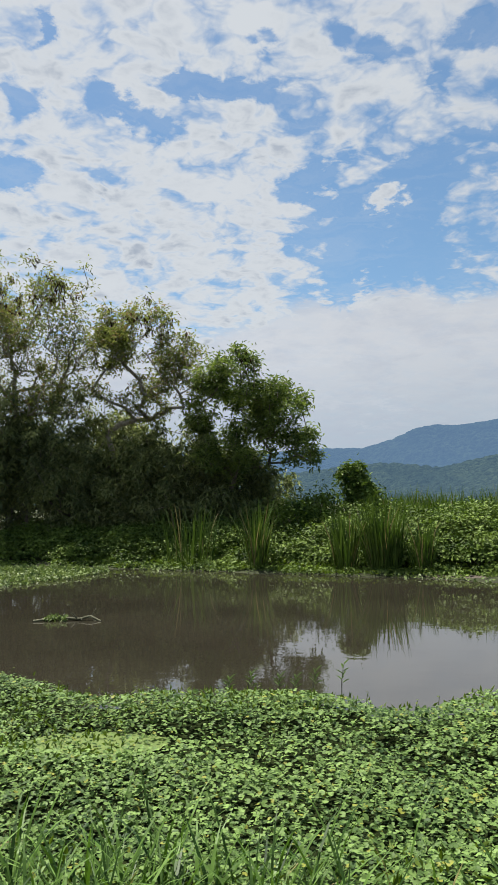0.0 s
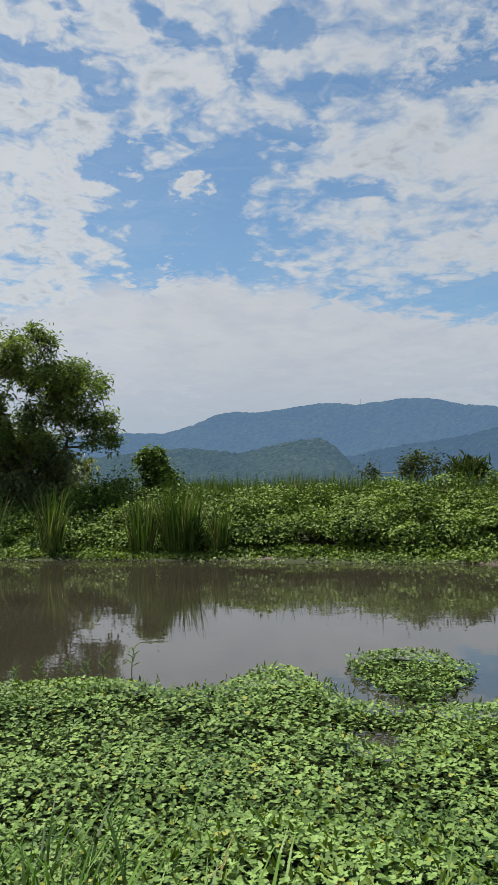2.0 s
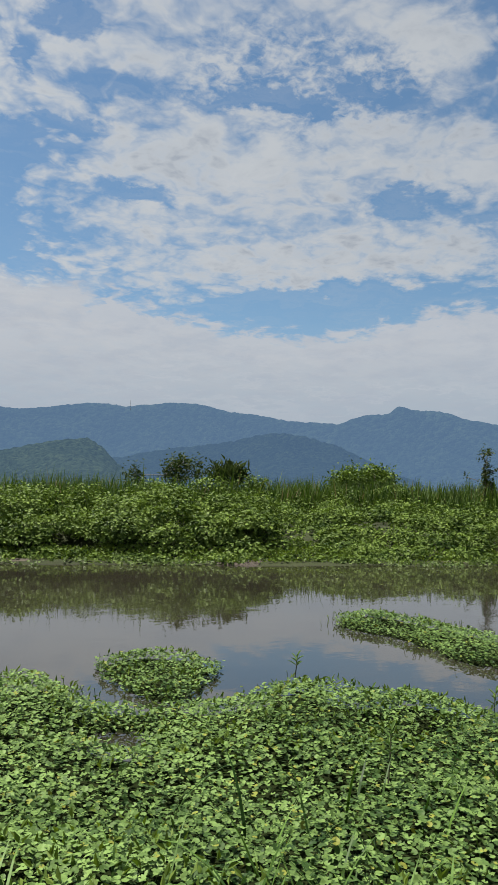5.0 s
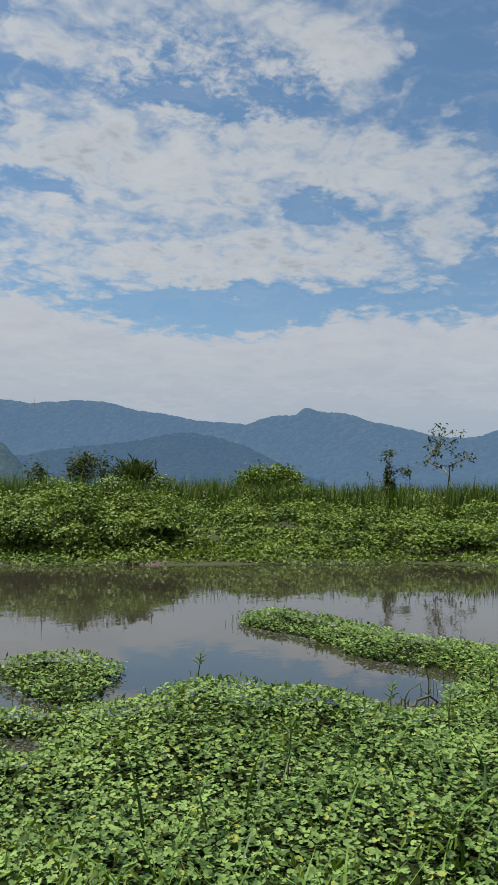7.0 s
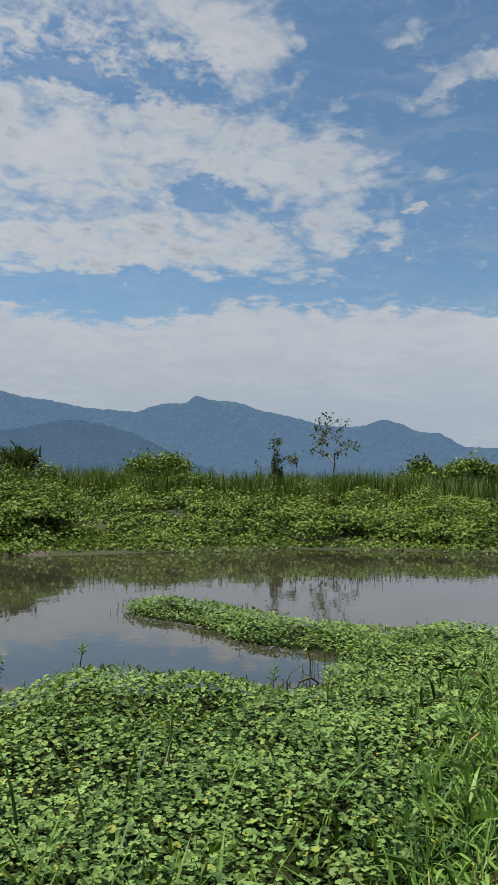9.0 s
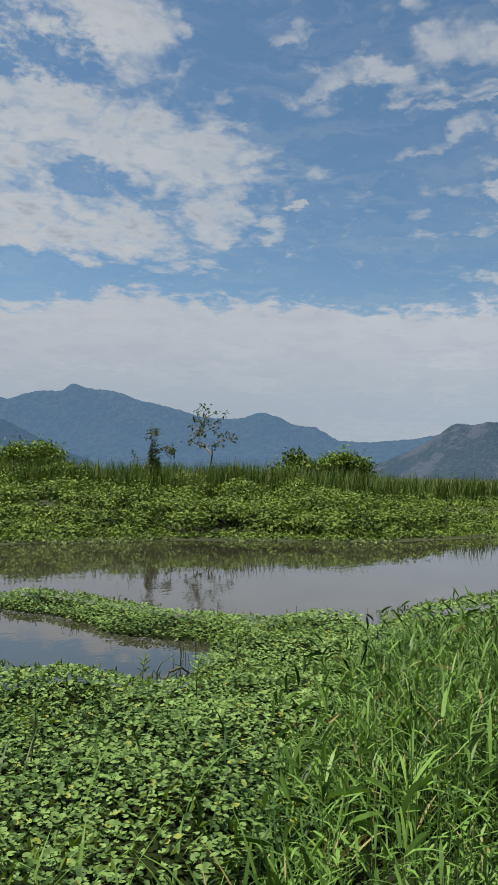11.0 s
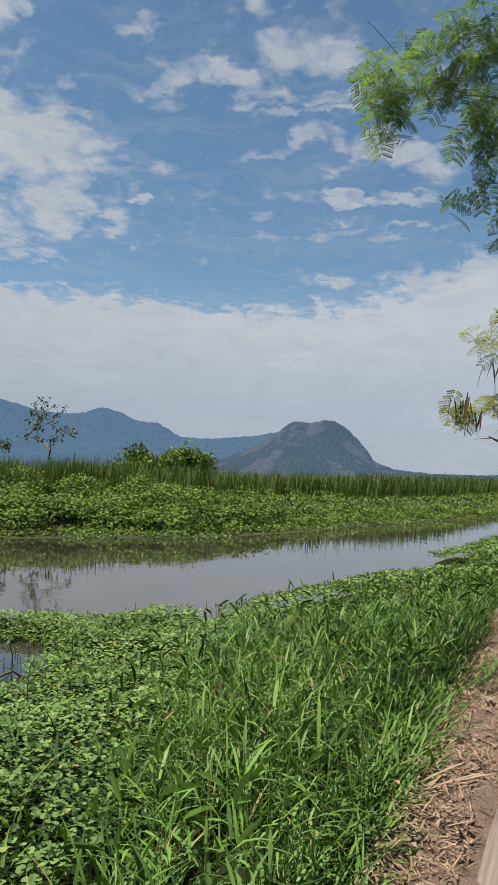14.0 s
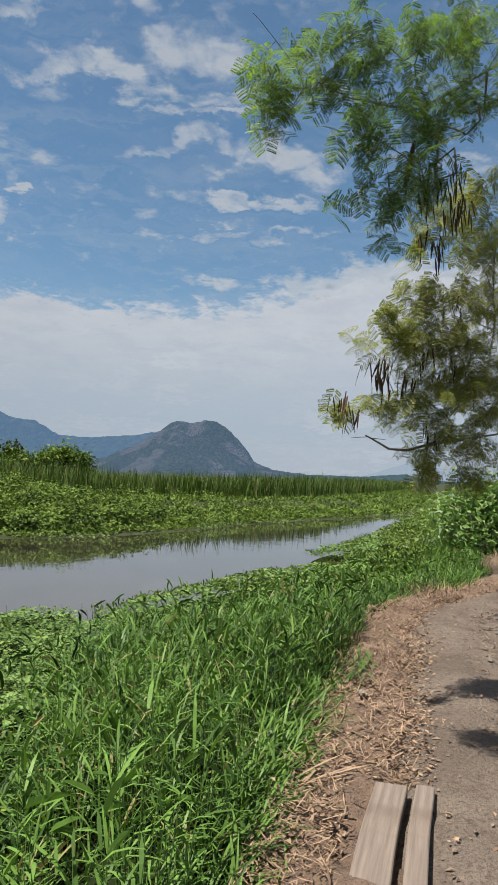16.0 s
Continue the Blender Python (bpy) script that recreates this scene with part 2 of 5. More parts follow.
def earth_material(name, a, b, c, scale, rough=0.95, bump=0.02, gloss=0.2):
    """Ground: two colours in patches, a third in grains, with relief."""
    m, g = shader(name)
    pos = g.add("ShaderNodeNewGeometry").outputs["Position"]
    patch = g.noise(pos, scale, 5.0, 0.6).outputs[0]
    grain = g.noise(pos, scale * 14, 6.0, 0.7).outputs[0]
    col = g.mix(g.smooth(patch, 0.35, 0.65), (*a, 1), (*b, 1))
    col = g.mix(g.math("MULTIPLY", g.smooth(grain, 0.5, 0.75), 0.7), col, (*c, 1))
    sand = g.noise(pos, scale * 110, 3.0, 0.7).outputs[0]
    col = g.mix(g.smooth(sand, 0.56, 0.70, 0.0, 0.55), col, (a[0] * 1.9, a[1] * 1.9, a[2] * 1.9, 1))
    col = g.mix(g.smooth(sand, 0.44, 0.32, 0.0, 0.6), col, (c[0] * 0.6, c[1] * 0.6, c[2] * 0.6, 1))
    crumb = g.noise(pos, scale * 42, 4.0, 0.65).outputs[0]
    col = g.mix(g.smooth(crumb, 0.50, 0.36, 0.0, 0.55), col, (c[0] * 0.7, c[1] * 0.7, c[2] * 0.7, 1))
    col = g.mix(g.smooth(crumb, 0.60, 0.72, 0.0, 0.5), col, (b[0] * 1.35, b[1] * 1.35, b[2] * 1.35, 1))
    deep = g.math("ADD", g.math("MULTIPLY", grain, 0.6), g.math("ADD", g.math("MULTIPLY", sand, 0.3), g.math("MULTIPLY", crumb, 0.7)))
    relief = g.add("ShaderNodeBump", {"Strength": 0.8, "Distance": bump, "Height": deep}).outputs[0]
    g.add("ShaderNodeOutputMaterial", {0: g.add("ShaderNodeBsdfPrincipled", {"Base Color": col, "Roughness": rough, "Normal": relief, "Specular IOR Level": gloss}).outputs[0]})
    return m


def bark_material(name, a, b, scale=18.0):
    m, g = shader(name)
    pos = g.add("ShaderNodeNewGeometry").outputs["Position"]
    n = g.noise(g.add("ShaderNodeVectorMath", {0: pos, 1: (1, 1, 0.25)}, operation="MULTIPLY").outputs[0], scale, 5.0, 0.65).outputs[0]
    relief = g.add("ShaderNodeBump", {"Strength": 0.5, "Distance": 0.01, "Height": n}).outputs[0]
    col = g.mix(g.smooth(n, 0.3, 0.7), (*a, 1), (*b, 1))
    g.add("ShaderNodeOutputMaterial", {0: g.add("ShaderNodeBsdfPrincipled", {"Base Color": col, "Roughness": 0.85, "Normal": relief}).outputs[0]})
    return m


def water_material():
    m, g = shader("pond water")
    pos = g.add("ShaderNodeNewGeometry").outputs["Position"]
    swell = g.noise(g.add("ShaderNodeVectorMath", {0: pos, 1: (1.0, 1.6, 1.0)}, operation="MULTIPLY").outputs[0], 1.6, 3.0, 0.5).outputs[0]
    fine = g.noise(pos, 9.0, 2.0, 0.5).outputs[0]
    calm = g.smooth(g.noise(pos, 0.25, 2.0).outputs[0], 0.35, 0.7, 0.3, 1.0)
    h = g.math("MULTIPLY", g.math("ADD", g.math("MULTIPLY", swell, 1.0), g.math("MULTIPLY", fine, 0.22)), calm)
    relief = g.add("ShaderNodeBump", {"Strength": 0.055, "Distance": 0.06, "Height": h}).outputs[0]
    silt = g.mix(g.smooth(g.noise(pos, 0.35, 3.0).outputs[0], 0.3, 0.7), (0.0200, 0.0180, 0.0128, 1), (0.0270, 0.0242, 0.0172, 1))
    g.add("ShaderNodeOutputMaterial", {0: g.add("ShaderNodeBsdfPrincipled", {
        "Base Color": silt, "Roughness": 0.012, "IOR": 1.95, "Normal": relief}).outputs[0]})
    return m


def far_material(name, forest, rock, haze, amount, scale, rock_share=0.0):
    """Distant slopes: forest with clearings, the blue haze of distance mixed in as a glow."""
    m, g = shader(name)
    pos = g.add("ShaderNodeNewGeometry").outputs["Position"]
    n = g.noise(pos, scale, 6.0, 0.65).outputs[0]
    trees = g.noise(pos, scale * 9, 3.0, 0.6).outputs[0]
    col = g.mix(g.smooth(n, 0.35, 0.7), (*forest, 1), (forest[0] * 1.9, forest[1] * 1.7, forest[2] * 1.4, 1))
    col = g.mix(g.smooth(trees, 0.35, 0.65, 0.0, 0.85), col, (forest[0] * 0.35, forest[1] * 0.35, forest[2] * 0.35, 1))
    if rock_share:
        bare = g.noise(g.add("ShaderNodeVectorMath", {0: pos, 1: (1, 1, 0.35)}, operation="MULTIPLY").outputs[0], scale * 0.8, 4.0, 0.6).outputs[0]
        col = g.mix(g.smooth(bare, 0.60 - rock_share, 0.68 - rock_share), col, (*rock, 1))
    relief = g.add("ShaderNodeBump", {"Strength": 1.0, "Distance": 40.0, "Height": trees}).outputs[0]
    slope = g.add("ShaderNodeBsdfPrincipled", {"Base Color": col, "Roughness": 1.0, "Specular IOR Level": 0.0, "Normal": relief}).outputs[0]
    haze_glow = g.add("ShaderNodeEmission", {0: (*haze, 1), 1: 0.5}).outputs[0]
    g.add("ShaderNodeOutputMaterial", {0: g.add("ShaderNodeMixShader", {0: amount, 1: slope, 2: haze_glow}).outputs[0]})
    return m


MAT_LEAF = leaf_material("creeping water plant leaf", (0.015, 0.040, 0.009), (0.196, 0.300, 0.085), 0.12, 0.50, 1.4, (0.2088, 0.2262, 0.0435), 0.03, 0.08, 0.62)
LOW_LEAF = leaf_material("small marsh herb leaf", (0.0653, 0.1087, 0.0174), (0.1348, 0.1870, 0.0348), 0.25, 0.55, 0.8)
BANK_LEAF = leaf_material("vine leaf on the far bank", (0.0140, 0.0370, 0.0065), (0.202, 0.286, 0.060), 0.14, 0.52, 1.1, None, 0.0, 0.08, 0.45)
THICKET_LEAF = leaf_material("dark thicket leaf", (0.0522, 0.0766, 0.0296), (0.3132, 0.3480, 0.1436), 0.40, 0.46, 0.6, None, 0.0, 0.30)
GREEN_LEAF = leaf_material("green leaf of the leaning tree", (0.0391, 0.0740, 0.0157), (0.2436, 0.3045, 0.0827), 0.36, 0.46, 0.5, None, 0.0, 0.25)
TREE_LEAF = leaf_material("tree leaf", (0.0783, 0.1027, 0.0278), (0.2697, 0.2915, 0.0914), 0.42, 0.5, 0.6, (0.2088, 0.1479, 0.0696), 0.12, 0.2)
DRY_LEAF = leaf_material("brown seed pod", (0.0261, 0.0157, 0.0087), (0.0870, 0.0539, 0.0305), 0.05, 0.6, 1.0)
FEATHER_LEAF = leaf_material("feathery leaflet", (0.0365, 0.0800, 0.0261), (0.2044, 0.2828, 0.0696), 0.46, 0.45, 1.5, None, 0.0, 0.26)
YELLOW_FEATHER = leaf_material("yellowish feathery leaflet", (0.0870, 0.1175, 0.0296), (0.3350, 0.3480, 0.0957), 0.46, 0.5, 1.5, (0.2610, 0.1914, 0.0522), 0.08, 0.24)
GRASS = leaf_material("fresh tall grass", (0.0065, 0.0265, 0.0042), (0.143, 0.252, 0.050), 0.17, 0.46, 0.8, (0.2349, 0.2088, 0.0870), 0.03, 0.13)
REED = leaf_material("reed blade", (0.0244, 0.0522, 0.0104), (0.0974, 0.1436, 0.0322), 0.22, 0.5, 0.4, (0.1740, 0.1479, 0.0696), 0.05)
CASTOR_LEAF = leaf_material("large light green leaf", (0.0740, 0.1436, 0.0391), (0.2262, 0.3219, 0.0957), 0.28, 0.45, 0.6, None, 0.0, 0.25)
FRINGE_LEAF = leaf_material("pale floating leaf", (0.0653, 0.1027, 0.0296), (0.1740, 0.2279, 0.0766), 0.2, 0.5, 0.6)
# leaves that stand against the light: their shade is put into the colour
LONE_LEAF = leaf_material("lone tree leaf with backlit shade in its colour", (0.0305, 0.0478, 0.0139), (0.0740, 0.1001, 0.0305), 0.2, 0.55, 0.6)
STRAW = leaf_material("dry straw and chips", (0.1044, 0.0653, 0.0426), (0.3654, 0.2566, 0.1740), 0.05, 0.8, 2.0)
STEM = bark_material("dark water plant stem", (0.03, 0.035, 0.015), (0.07, 0.07, 0.03), 30)
BARK = bark_material("grey brown bark", (0.07, 0.055, 0.04), (0.19, 0.16, 0.13))
PALE_BARK = bark_material("pale bark", (0.15, 0.13, 0.10), (0.30, 0.27, 0.22))
SOIL = earth_material("marsh ground", (0.0191, 0.0261, 0.0087), (0.0313, 0.0400, 0.0130), (0.0391, 0.0348, 0.0191), 0.7)
# plant litter, its colour taken near black for the shade between leaves
SHADED_LITTER = earth_material("wet plant litter with gap shade in its colour", (0.0104, 0.0174, 0.0061), (0.0191, 0.0278, 0.0096), (0.0313, 0.0313, 0.0157), 3.0, 0.95, 0.02, 0.0)
DIRT = earth_material("trodden earth path", (0.1305, 0.1001, 0.0783), (0.1958, 0.1549, 0.1235), (0.0766, 0.0557, 0.0426), 1.3, 0.95, 0.07)
MULCH = earth_material("brown mulch", (0.1305, 0.0887, 0.0644), (0.1958, 0.1348, 0.0974), (0.0522, 0.0339, 0.0244), 2.5, 0.95, 0.03)
WET_MUD = earth_material("wet brown shore mud", (0.045, 0.034, 0.023), (0.075, 0.057, 0.040), (0.026, 0.019, 0.013), 3.0, 0.7, 0.02, 0.3)
PEBBLE = earth_material("grey stone", (0.1218, 0.1044, 0.0914), (0.1914, 0.1740, 0.1566), (0.0870, 0.0783, 0.0696), 30.0, 0.8, 0.003)
DUCKWEED = earth_material("duckweed", (0.0740, 0.1131, 0.0209), (0.1001, 0.1392, 0.0261), (0.0435, 0.0783, 0.0157), 4.0, 0.6, 0.004)
WATER = water_material()
# the third colour of each is haze that glows from the slope itself
BACK_RANGE = far_material("far range with blue haze glow", (0.05, 0.08, 0.05), (0.2, 0.2, 0.2), (0.112, 0.195, 0.325), 0.85, 0.004)
DARK_RANGE = far_material("nearer ridge with blue haze glow", (0.04, 0.065, 0.04), (0.2, 0.2, 0.2), (0.083, 0.150, 0.258), 0.82, 0.006)
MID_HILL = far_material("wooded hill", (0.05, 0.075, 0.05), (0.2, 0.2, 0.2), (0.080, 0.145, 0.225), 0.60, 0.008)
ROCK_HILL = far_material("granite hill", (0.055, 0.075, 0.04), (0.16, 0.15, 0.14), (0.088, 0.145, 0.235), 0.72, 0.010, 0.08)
FAINT_RANGE = far_material("far mountain with pale haze glow", (0.05, 0.08, 0.04), (0.2, 0.2, 0.2), (0.36, 0.44, 0.54), 0.93, 0.004)


# ---------------------------------------------------------------- building tools
rng = np.random.default_rng(11)


def make_mesh(name, verts, faces, mat, smooth=False):
    verts, faces = np.asarray(verts, np.float32), np.asarray(faces, np.int32)
    me = bpy.data.meshes.new(name)
    me.vertices.add(len(verts))
    me.vertices.foreach_set("co", verts.ravel())
    me.loops.add(faces.size)
    me.loops.foreach_set("vertex_index", faces.ravel())
    me.polygons.add(len(faces))
    me.polygons.foreach_set("loop_start", np.arange(0, faces.size, faces.shape[1], dtype=np.int32))
    me.polygons.foreach_set("use_smooth", np.full(len(faces), smooth, dtype=bool))
    me.update(calc_edges=True)
    me.materials.append(mat)
    return me


def thing(name, label, category, at=(0, 0, 0), group="", kind=""):
    ob = new(name)
    ob.empty_display_size = 0.2
    ob.location = at
    return tagged(ob, label, category, group, kind)


def part(name, verts, faces, mat, parent=None, label="", smooth=False):
    """One mesh object, from world coordinates, under a thing or a part."""
    verts = np.asarray(verts, float)
    if parent is not None:
        base, up = Vector(), parent
        while up is not None:
            base += up.location
            up = up.parent
        verts = verts - np.array(base)
    ob = new(name, make_mesh(name, verts, faces, mat, smooth))
    ob.parent = parent
    return tagged(ob, label) if label else ob


def unit(v):
    return v / np.maximum(np.linalg.norm(v, axis=-1, keepdims=True), 1e-9)


# leaf shapes: x along the leaf, y across, z up
DIAMOND = (np.array([(0, 0, 0), (0.42, -0.5, 0.12), (1, 0, -0.06), (0.42, 0.5, 0.12)]), np.array([(0, 2, 3), (0, 1, 2)]))
OVAL = (np.array([(0, 0, 0), (0.5, 0, -0.04), (1, 0, -0.12), (0.25, -0.42, 0.08), (0.68, -0.40, 0.04), (0.25, 0.42, 0.08), (0.68, 0.40, 0.04)]),
        np.array([(0, 3, 1), (3, 4, 1), (4, 2, 1), (0, 1, 5), (5, 1, 6), (6, 1, 2)]))
_a = np.radians([28, 75, 122, 180, 238, 285, 332])
ROUND = (np.array([(0.42, 0, 0)] + [(0.42 - 0.55 * math.cos(a) * (1 + 0.08 * math.cos(3 * a)), 0.52 * math.sin(a), 0.07 + 0.05 * math.cos(2 * a)) for a in _a]),
         np.array([(0, k, k + 1) for k in range(1, 7)]))


def leaf_cloud(shape, points, tips, normals, length, width):
    """Many leaves of one shape in one mesh: vertices and triangles."""
    tv, tf = shape
    t = unit(tips)
    b = unit(np.cross(normals, t))
    n = np.cross(t, b)
    length, width = np.broadcast_to(length, len(points))[:, None, None], np.broadcast_to(width, len(points))[:, None, None]
    v = points[:, None, :] + length * tv[None, :, 0:1] * t[:, None, :] + width * tv[None, :, 1:2] * b[:, None, :] + length * tv[None, :, 2:3] * n[:, None, :]
    f = tf[None] + (np.arange(len(points)) * len(tv))[:, None, None]
    return v.reshape(-1, 3), f.reshape(-1, tf.shape[1])


def join(pieces):
    verts, faces, at = [], [], 0
    for v, f in pieces:
        verts.append(v)
        faces.append(f + at)
        at += len(v)
    return np.concatenate(verts), np.concatenate(faces)


def blades(base, heading, lean, length, width, droop, steps=5, fold=0.0):
    """Grass and reed blades: tapering bent strips of triangles."""
    n = len(base)
    lean, length, width, droop = (np.broadcast_to(a, n).astype(float) for a in (lean, length, width, droop))
    s = np.linspace(0, 1, steps)
    out = np.stack([np.cos(heading), np.sin(heading), np.zeros(n)], 1)
    side = np.stack([-np.sin(heading), np.cos(heading), np.zeros(n)], 1)
    ang = lean[:, None] + droop[:, None] * s[None, :] ** 1.6
    step = length[:, None] / (steps - 1)
    dx = np.concatenate([np.zeros((n, 1)), np.cumsum(np.sin(ang[:, :-1]) * step, 1)], 1)
    dz = np.concatenate([np.zeros((n, 1)), np.cumsum(np.cos(ang[:, :-1]) * step, 1)], 1)
    mid = base[:, None, :] + out[:, None, :] * dx[..., None]
    mid[..., 2] += dz
    w = width[:, None] * np.array([0.55, 1.0, 0.95, 0.65, 0.0] if steps == 5 else np.interp(s, [0, 0.3, 0.7, 1], [0.6, 1, 0.8, 0.0]))[None, :] / 2
    v = np.stack([mid - side[:, None, :] * w[..., None], mid + side[:, None, :] * w[..., None]], 2).reshape(n, steps * 2, 3)
    f = []
    for k in range(steps - 1):
        f += [(2 * k, 2 * k + 1, 2 * k + 3), (2 * k, 2 * k + 3, 2 * k + 2)]
    f = np.array(f)
    return v.reshape(-1, 3), (f[None] + (np.arange(n) * steps * 2)[:, None, None]).reshape(-1, 3)


def tubes(a, b, ra, rb, sides=5):
    """Round sticks from points a to points b."""
    a, b = np.asarray(a, float), np.asarray(b, float)
    n = len(a)
    ra, rb = np.broadcast_to(ra, n), np.broadcast_to(rb, n)
    d = unit(b - a)
    ref = np.where(np.abs(d[:, 2:3]) > 0.9, np.array([[1.0, 0, 0]]), np.array([[0, 0, 1.0]]))
    u = unit(np.cross(d, ref))
    w = np.cross(d, u)
    th = np.arange(sides) * 2 * np.pi / sides
    ring = u[:, None, :] * np.cos(th)[None, :, None] + w[:, None, :] * np.sin(th)[None, :, None]
    v = np.concatenate([a[:, None, :] + ring * ra[:, None, None], b[:, None, :] + ring * rb[:, None, None]], 1)
    f = []
    for k in range(sides):
        j = (k + 1) % sides
        f += [(k, sides + j, sides + k), (k, j, sides + j)]
    f = np.array(f)
    return v.reshape(-1, 3), (f[None] + (np.arange(n) * 2 * sides)[:, None, None]).reshape(-1, 3)


def rand_dir(n):
    return unit(rng.normal(size=(n, 3)))


# smooth value noise in the plane, for heights and densities
_lattice = rng.random((128, 128))


def value_noise(x, y, scale, octaves=3):
    x, y = np.asarray(x, float), np.asarray(y, float)
    total, amp, norm = np.zeros(np.broadcast(x, y).shape), 1.0, 0.0
    for o in range(octaves):
        u, v = x / scale + 17.3 * o, y / scale + 5.1 * o
        i, j = np.floor(u).astype(int), np.floor(v).astype(int)
        fu, fv = u - i, v - j
        fu, fv = fu * fu * (3 - 2 * fu), fv * fv * (3 - 2 * fv)
        p = lambda a, b: _lattice[a % 128, b % 128]
        total += amp * ((p(i, j) * (1 - fu) + p(i + 1, j) * fu) * (1 - fv) + (p(i, j + 1) * (1 - fu) + p(i + 1, j + 1) * fu) * fv)
        norm, amp, scale = norm + amp, amp * 0.5, scale * 0.5
    return total / norm


def smoothstep(x, lo, hi):
    t = np.clip((np.asarray(x, float) - lo) / (hi - lo), 0, 1)
    return t * t * (3 - 2 * t)


def inside(x, y, poly):
    x, y = np.asarray(x, float), np.asarray(y, float)
    hit = np.zeros(x.shape, bool)
    for (x0, y0), (x1, y1) in zip(poly, poly[1:] + poly[:1]):
        cross = ((y0 > y) != (y1 > y))
        hit ^= cross & (x < (x1 - x0) * (y - y0) / ((y1 - y0) if y1 != y0 else 1e-9) + x0)
    return hit


def edge_distance(x, y, line, closed=True):
    best = np.full(np.shape(x), 1e9)
    ends = line[1:] + line[:1] if closed else line[1:]
    for (x0, y0), (x1, y1) in zip(line, ends):
        dx, dy = x1 - x0, y1 - y0
        t = np.clip(((x - x0) * dx + (y - y0) * dy) / (dx * dx + dy * dy), 0, 1)
        best = np.minimum(best, np.hypot(x - x0 - t * dx, y - y0 - t * dy))
    return best


# ---------------------------------------------------------------- plan (metres; the water lies at z = 0)
FAR_SHORE = [(-60, 30), (-12, 23), (-7.3, 21.8), (-4.7, 21.4), (-1.7, 20.2), (0.9, 19.1), (3.6, 18.0), (5.7, 16.8), (7.7, 15.7), (9.3, 14.8),
             (10.6, 14.1), (12.1, 13.5), (14.1, 12.6), (15.8, 11.6), (17.6, 9.7), (18.6, 8.3), (20.4, 7.3), (23.8, 6.3), (28, 5.3), (31, 4.2), (37, 1.8), (42, 0.2), (60, -1.7), (90, -3.5), (140, -6)]
MAT = [(-14, 9.5), (-6, 8.6), (-2.5, 7.2), (-2.1, 6.95), (-1.36, 6.2), (-1.1, 6.15), (-0.94, 6.4), (-0.17, 6.4), (0.65, 6.35), (1.0, 6.0), (1.2, 5.7), (1.43, 5.7),
       (1.78, 6.0), (2.13, 6.1), (2.47, 5.8), (2.5, 5.35), (2.5, 5.0), (2.95, 4.75), (3.2, 4.55), (3.6, 4.6), (4.2, 4.8), (4.4, 4.75), (4.25, 4.25), (4.4, 4.05), (4.75, 4.0),
       (5.0, 3.7), (5.0, 3.1), (5.4, 3.05), (5.8, 3.4), (6.1, 3.4), (6.5, 3.8), (6.5, 4.0), (6.3, 4.7), (6.45, 5.2), (6.6, 6.1), (6.5, 7.1), (6.9, 7.5), (7.5, 7.5),
       (7.65, 6.4), (7.6, 5.3), (7.7, 4.5), (7.9, 3.9), (8.75, 3.8), (9.0, 3.2), (7.8, 2.6), (7.9, 2.45), (9.1, 3.0), (10, 2.5), (11.2, 2.05), (12.2, 1.7)]
RIGHT_SHORE = [(13.0, 1.2), (14.8, 0.3), (15.4, 1.15), (16.3, 1.5), (17.3, 1.0), (19.5, 0.85), (32.7, 0.0), (60, -2.2), (90, -5), (90, -14), (-14, -14)]
ISLAND = [(3.0, 6.5), (3.5, 6.65), (4.0, 6.3), (4.05, 5.75), (3.65, 5.35), (3.2, 4.9), (2.95, 4.9), (2.9, 5.4), (2.88, 5.9)]
PUDDLE = [(2.08, 4.25), (2.3, 4.5), (2.56, 4.34), (2.32, 3.9)]
DUCKWEED_PATCH = [(-1.65, 5.2), (-1.25, 5.4), (-0.78, 5.05), (-0.4, 4.85), (-0.95, 4.65), (-1.5, 4.8)]
FAR_MAT = [(-5.4, 16.1), (-4.3, 17.8), (-3.7, 19.5), (-3.9, 20.6), (-5.0, 21.2), (-12, 22.4), (-12, 16)]


def path_edge(x):
    """The pond side of the trodden path."""
    return np.interp(x, [-20, 8, 9, 10.3, 12.8, 15.1, 18, 40, 90], [-0.25, -0.31, -0.66, -1.36, -1.85, -2.0, -3.0, -5.5, -10])


def beyond_far_shore(x, y):
    xs, ys = np.array([p[0] for p in FAR_SHORE]), np.array([p[1] for p in FAR_SHORE])
    d = edge_distance(x, y, FAR_SHORE, closed=False)
    return np.where(np.asarray(y) > np.interp(x, xs, ys), d, -d)


def ground_height(x, y):
    d = np.asarray(y) - path_edge(x)
    near = 0.36 - 0.50 * smoothstep(d, 0.1, 1.7) - 0.45 * smoothstep(d, 1.7, 5.0)
    b = beyond_far_shore(x, y)
    far = -0.6 + 0.66 * smoothstep(b, -3.0, 0.2) + 0.6 * smoothstep(b, 0.3, 3.5)
    return np.maximum(near, far) + 0.05 * (value_noise(x, y, 1.5) - 0.5)


def grid_faces(rows, cols, wrap=False):
    i, j = np.meshgrid(np.arange(rows - 1), np.arange(cols if wrap else cols - 1), indexing="ij")
    a, b = i * cols + j, i * cols + (j + 1) % cols
    return np.stack([a, b, b + cols, a + cols], -1).reshape(-1, 4)


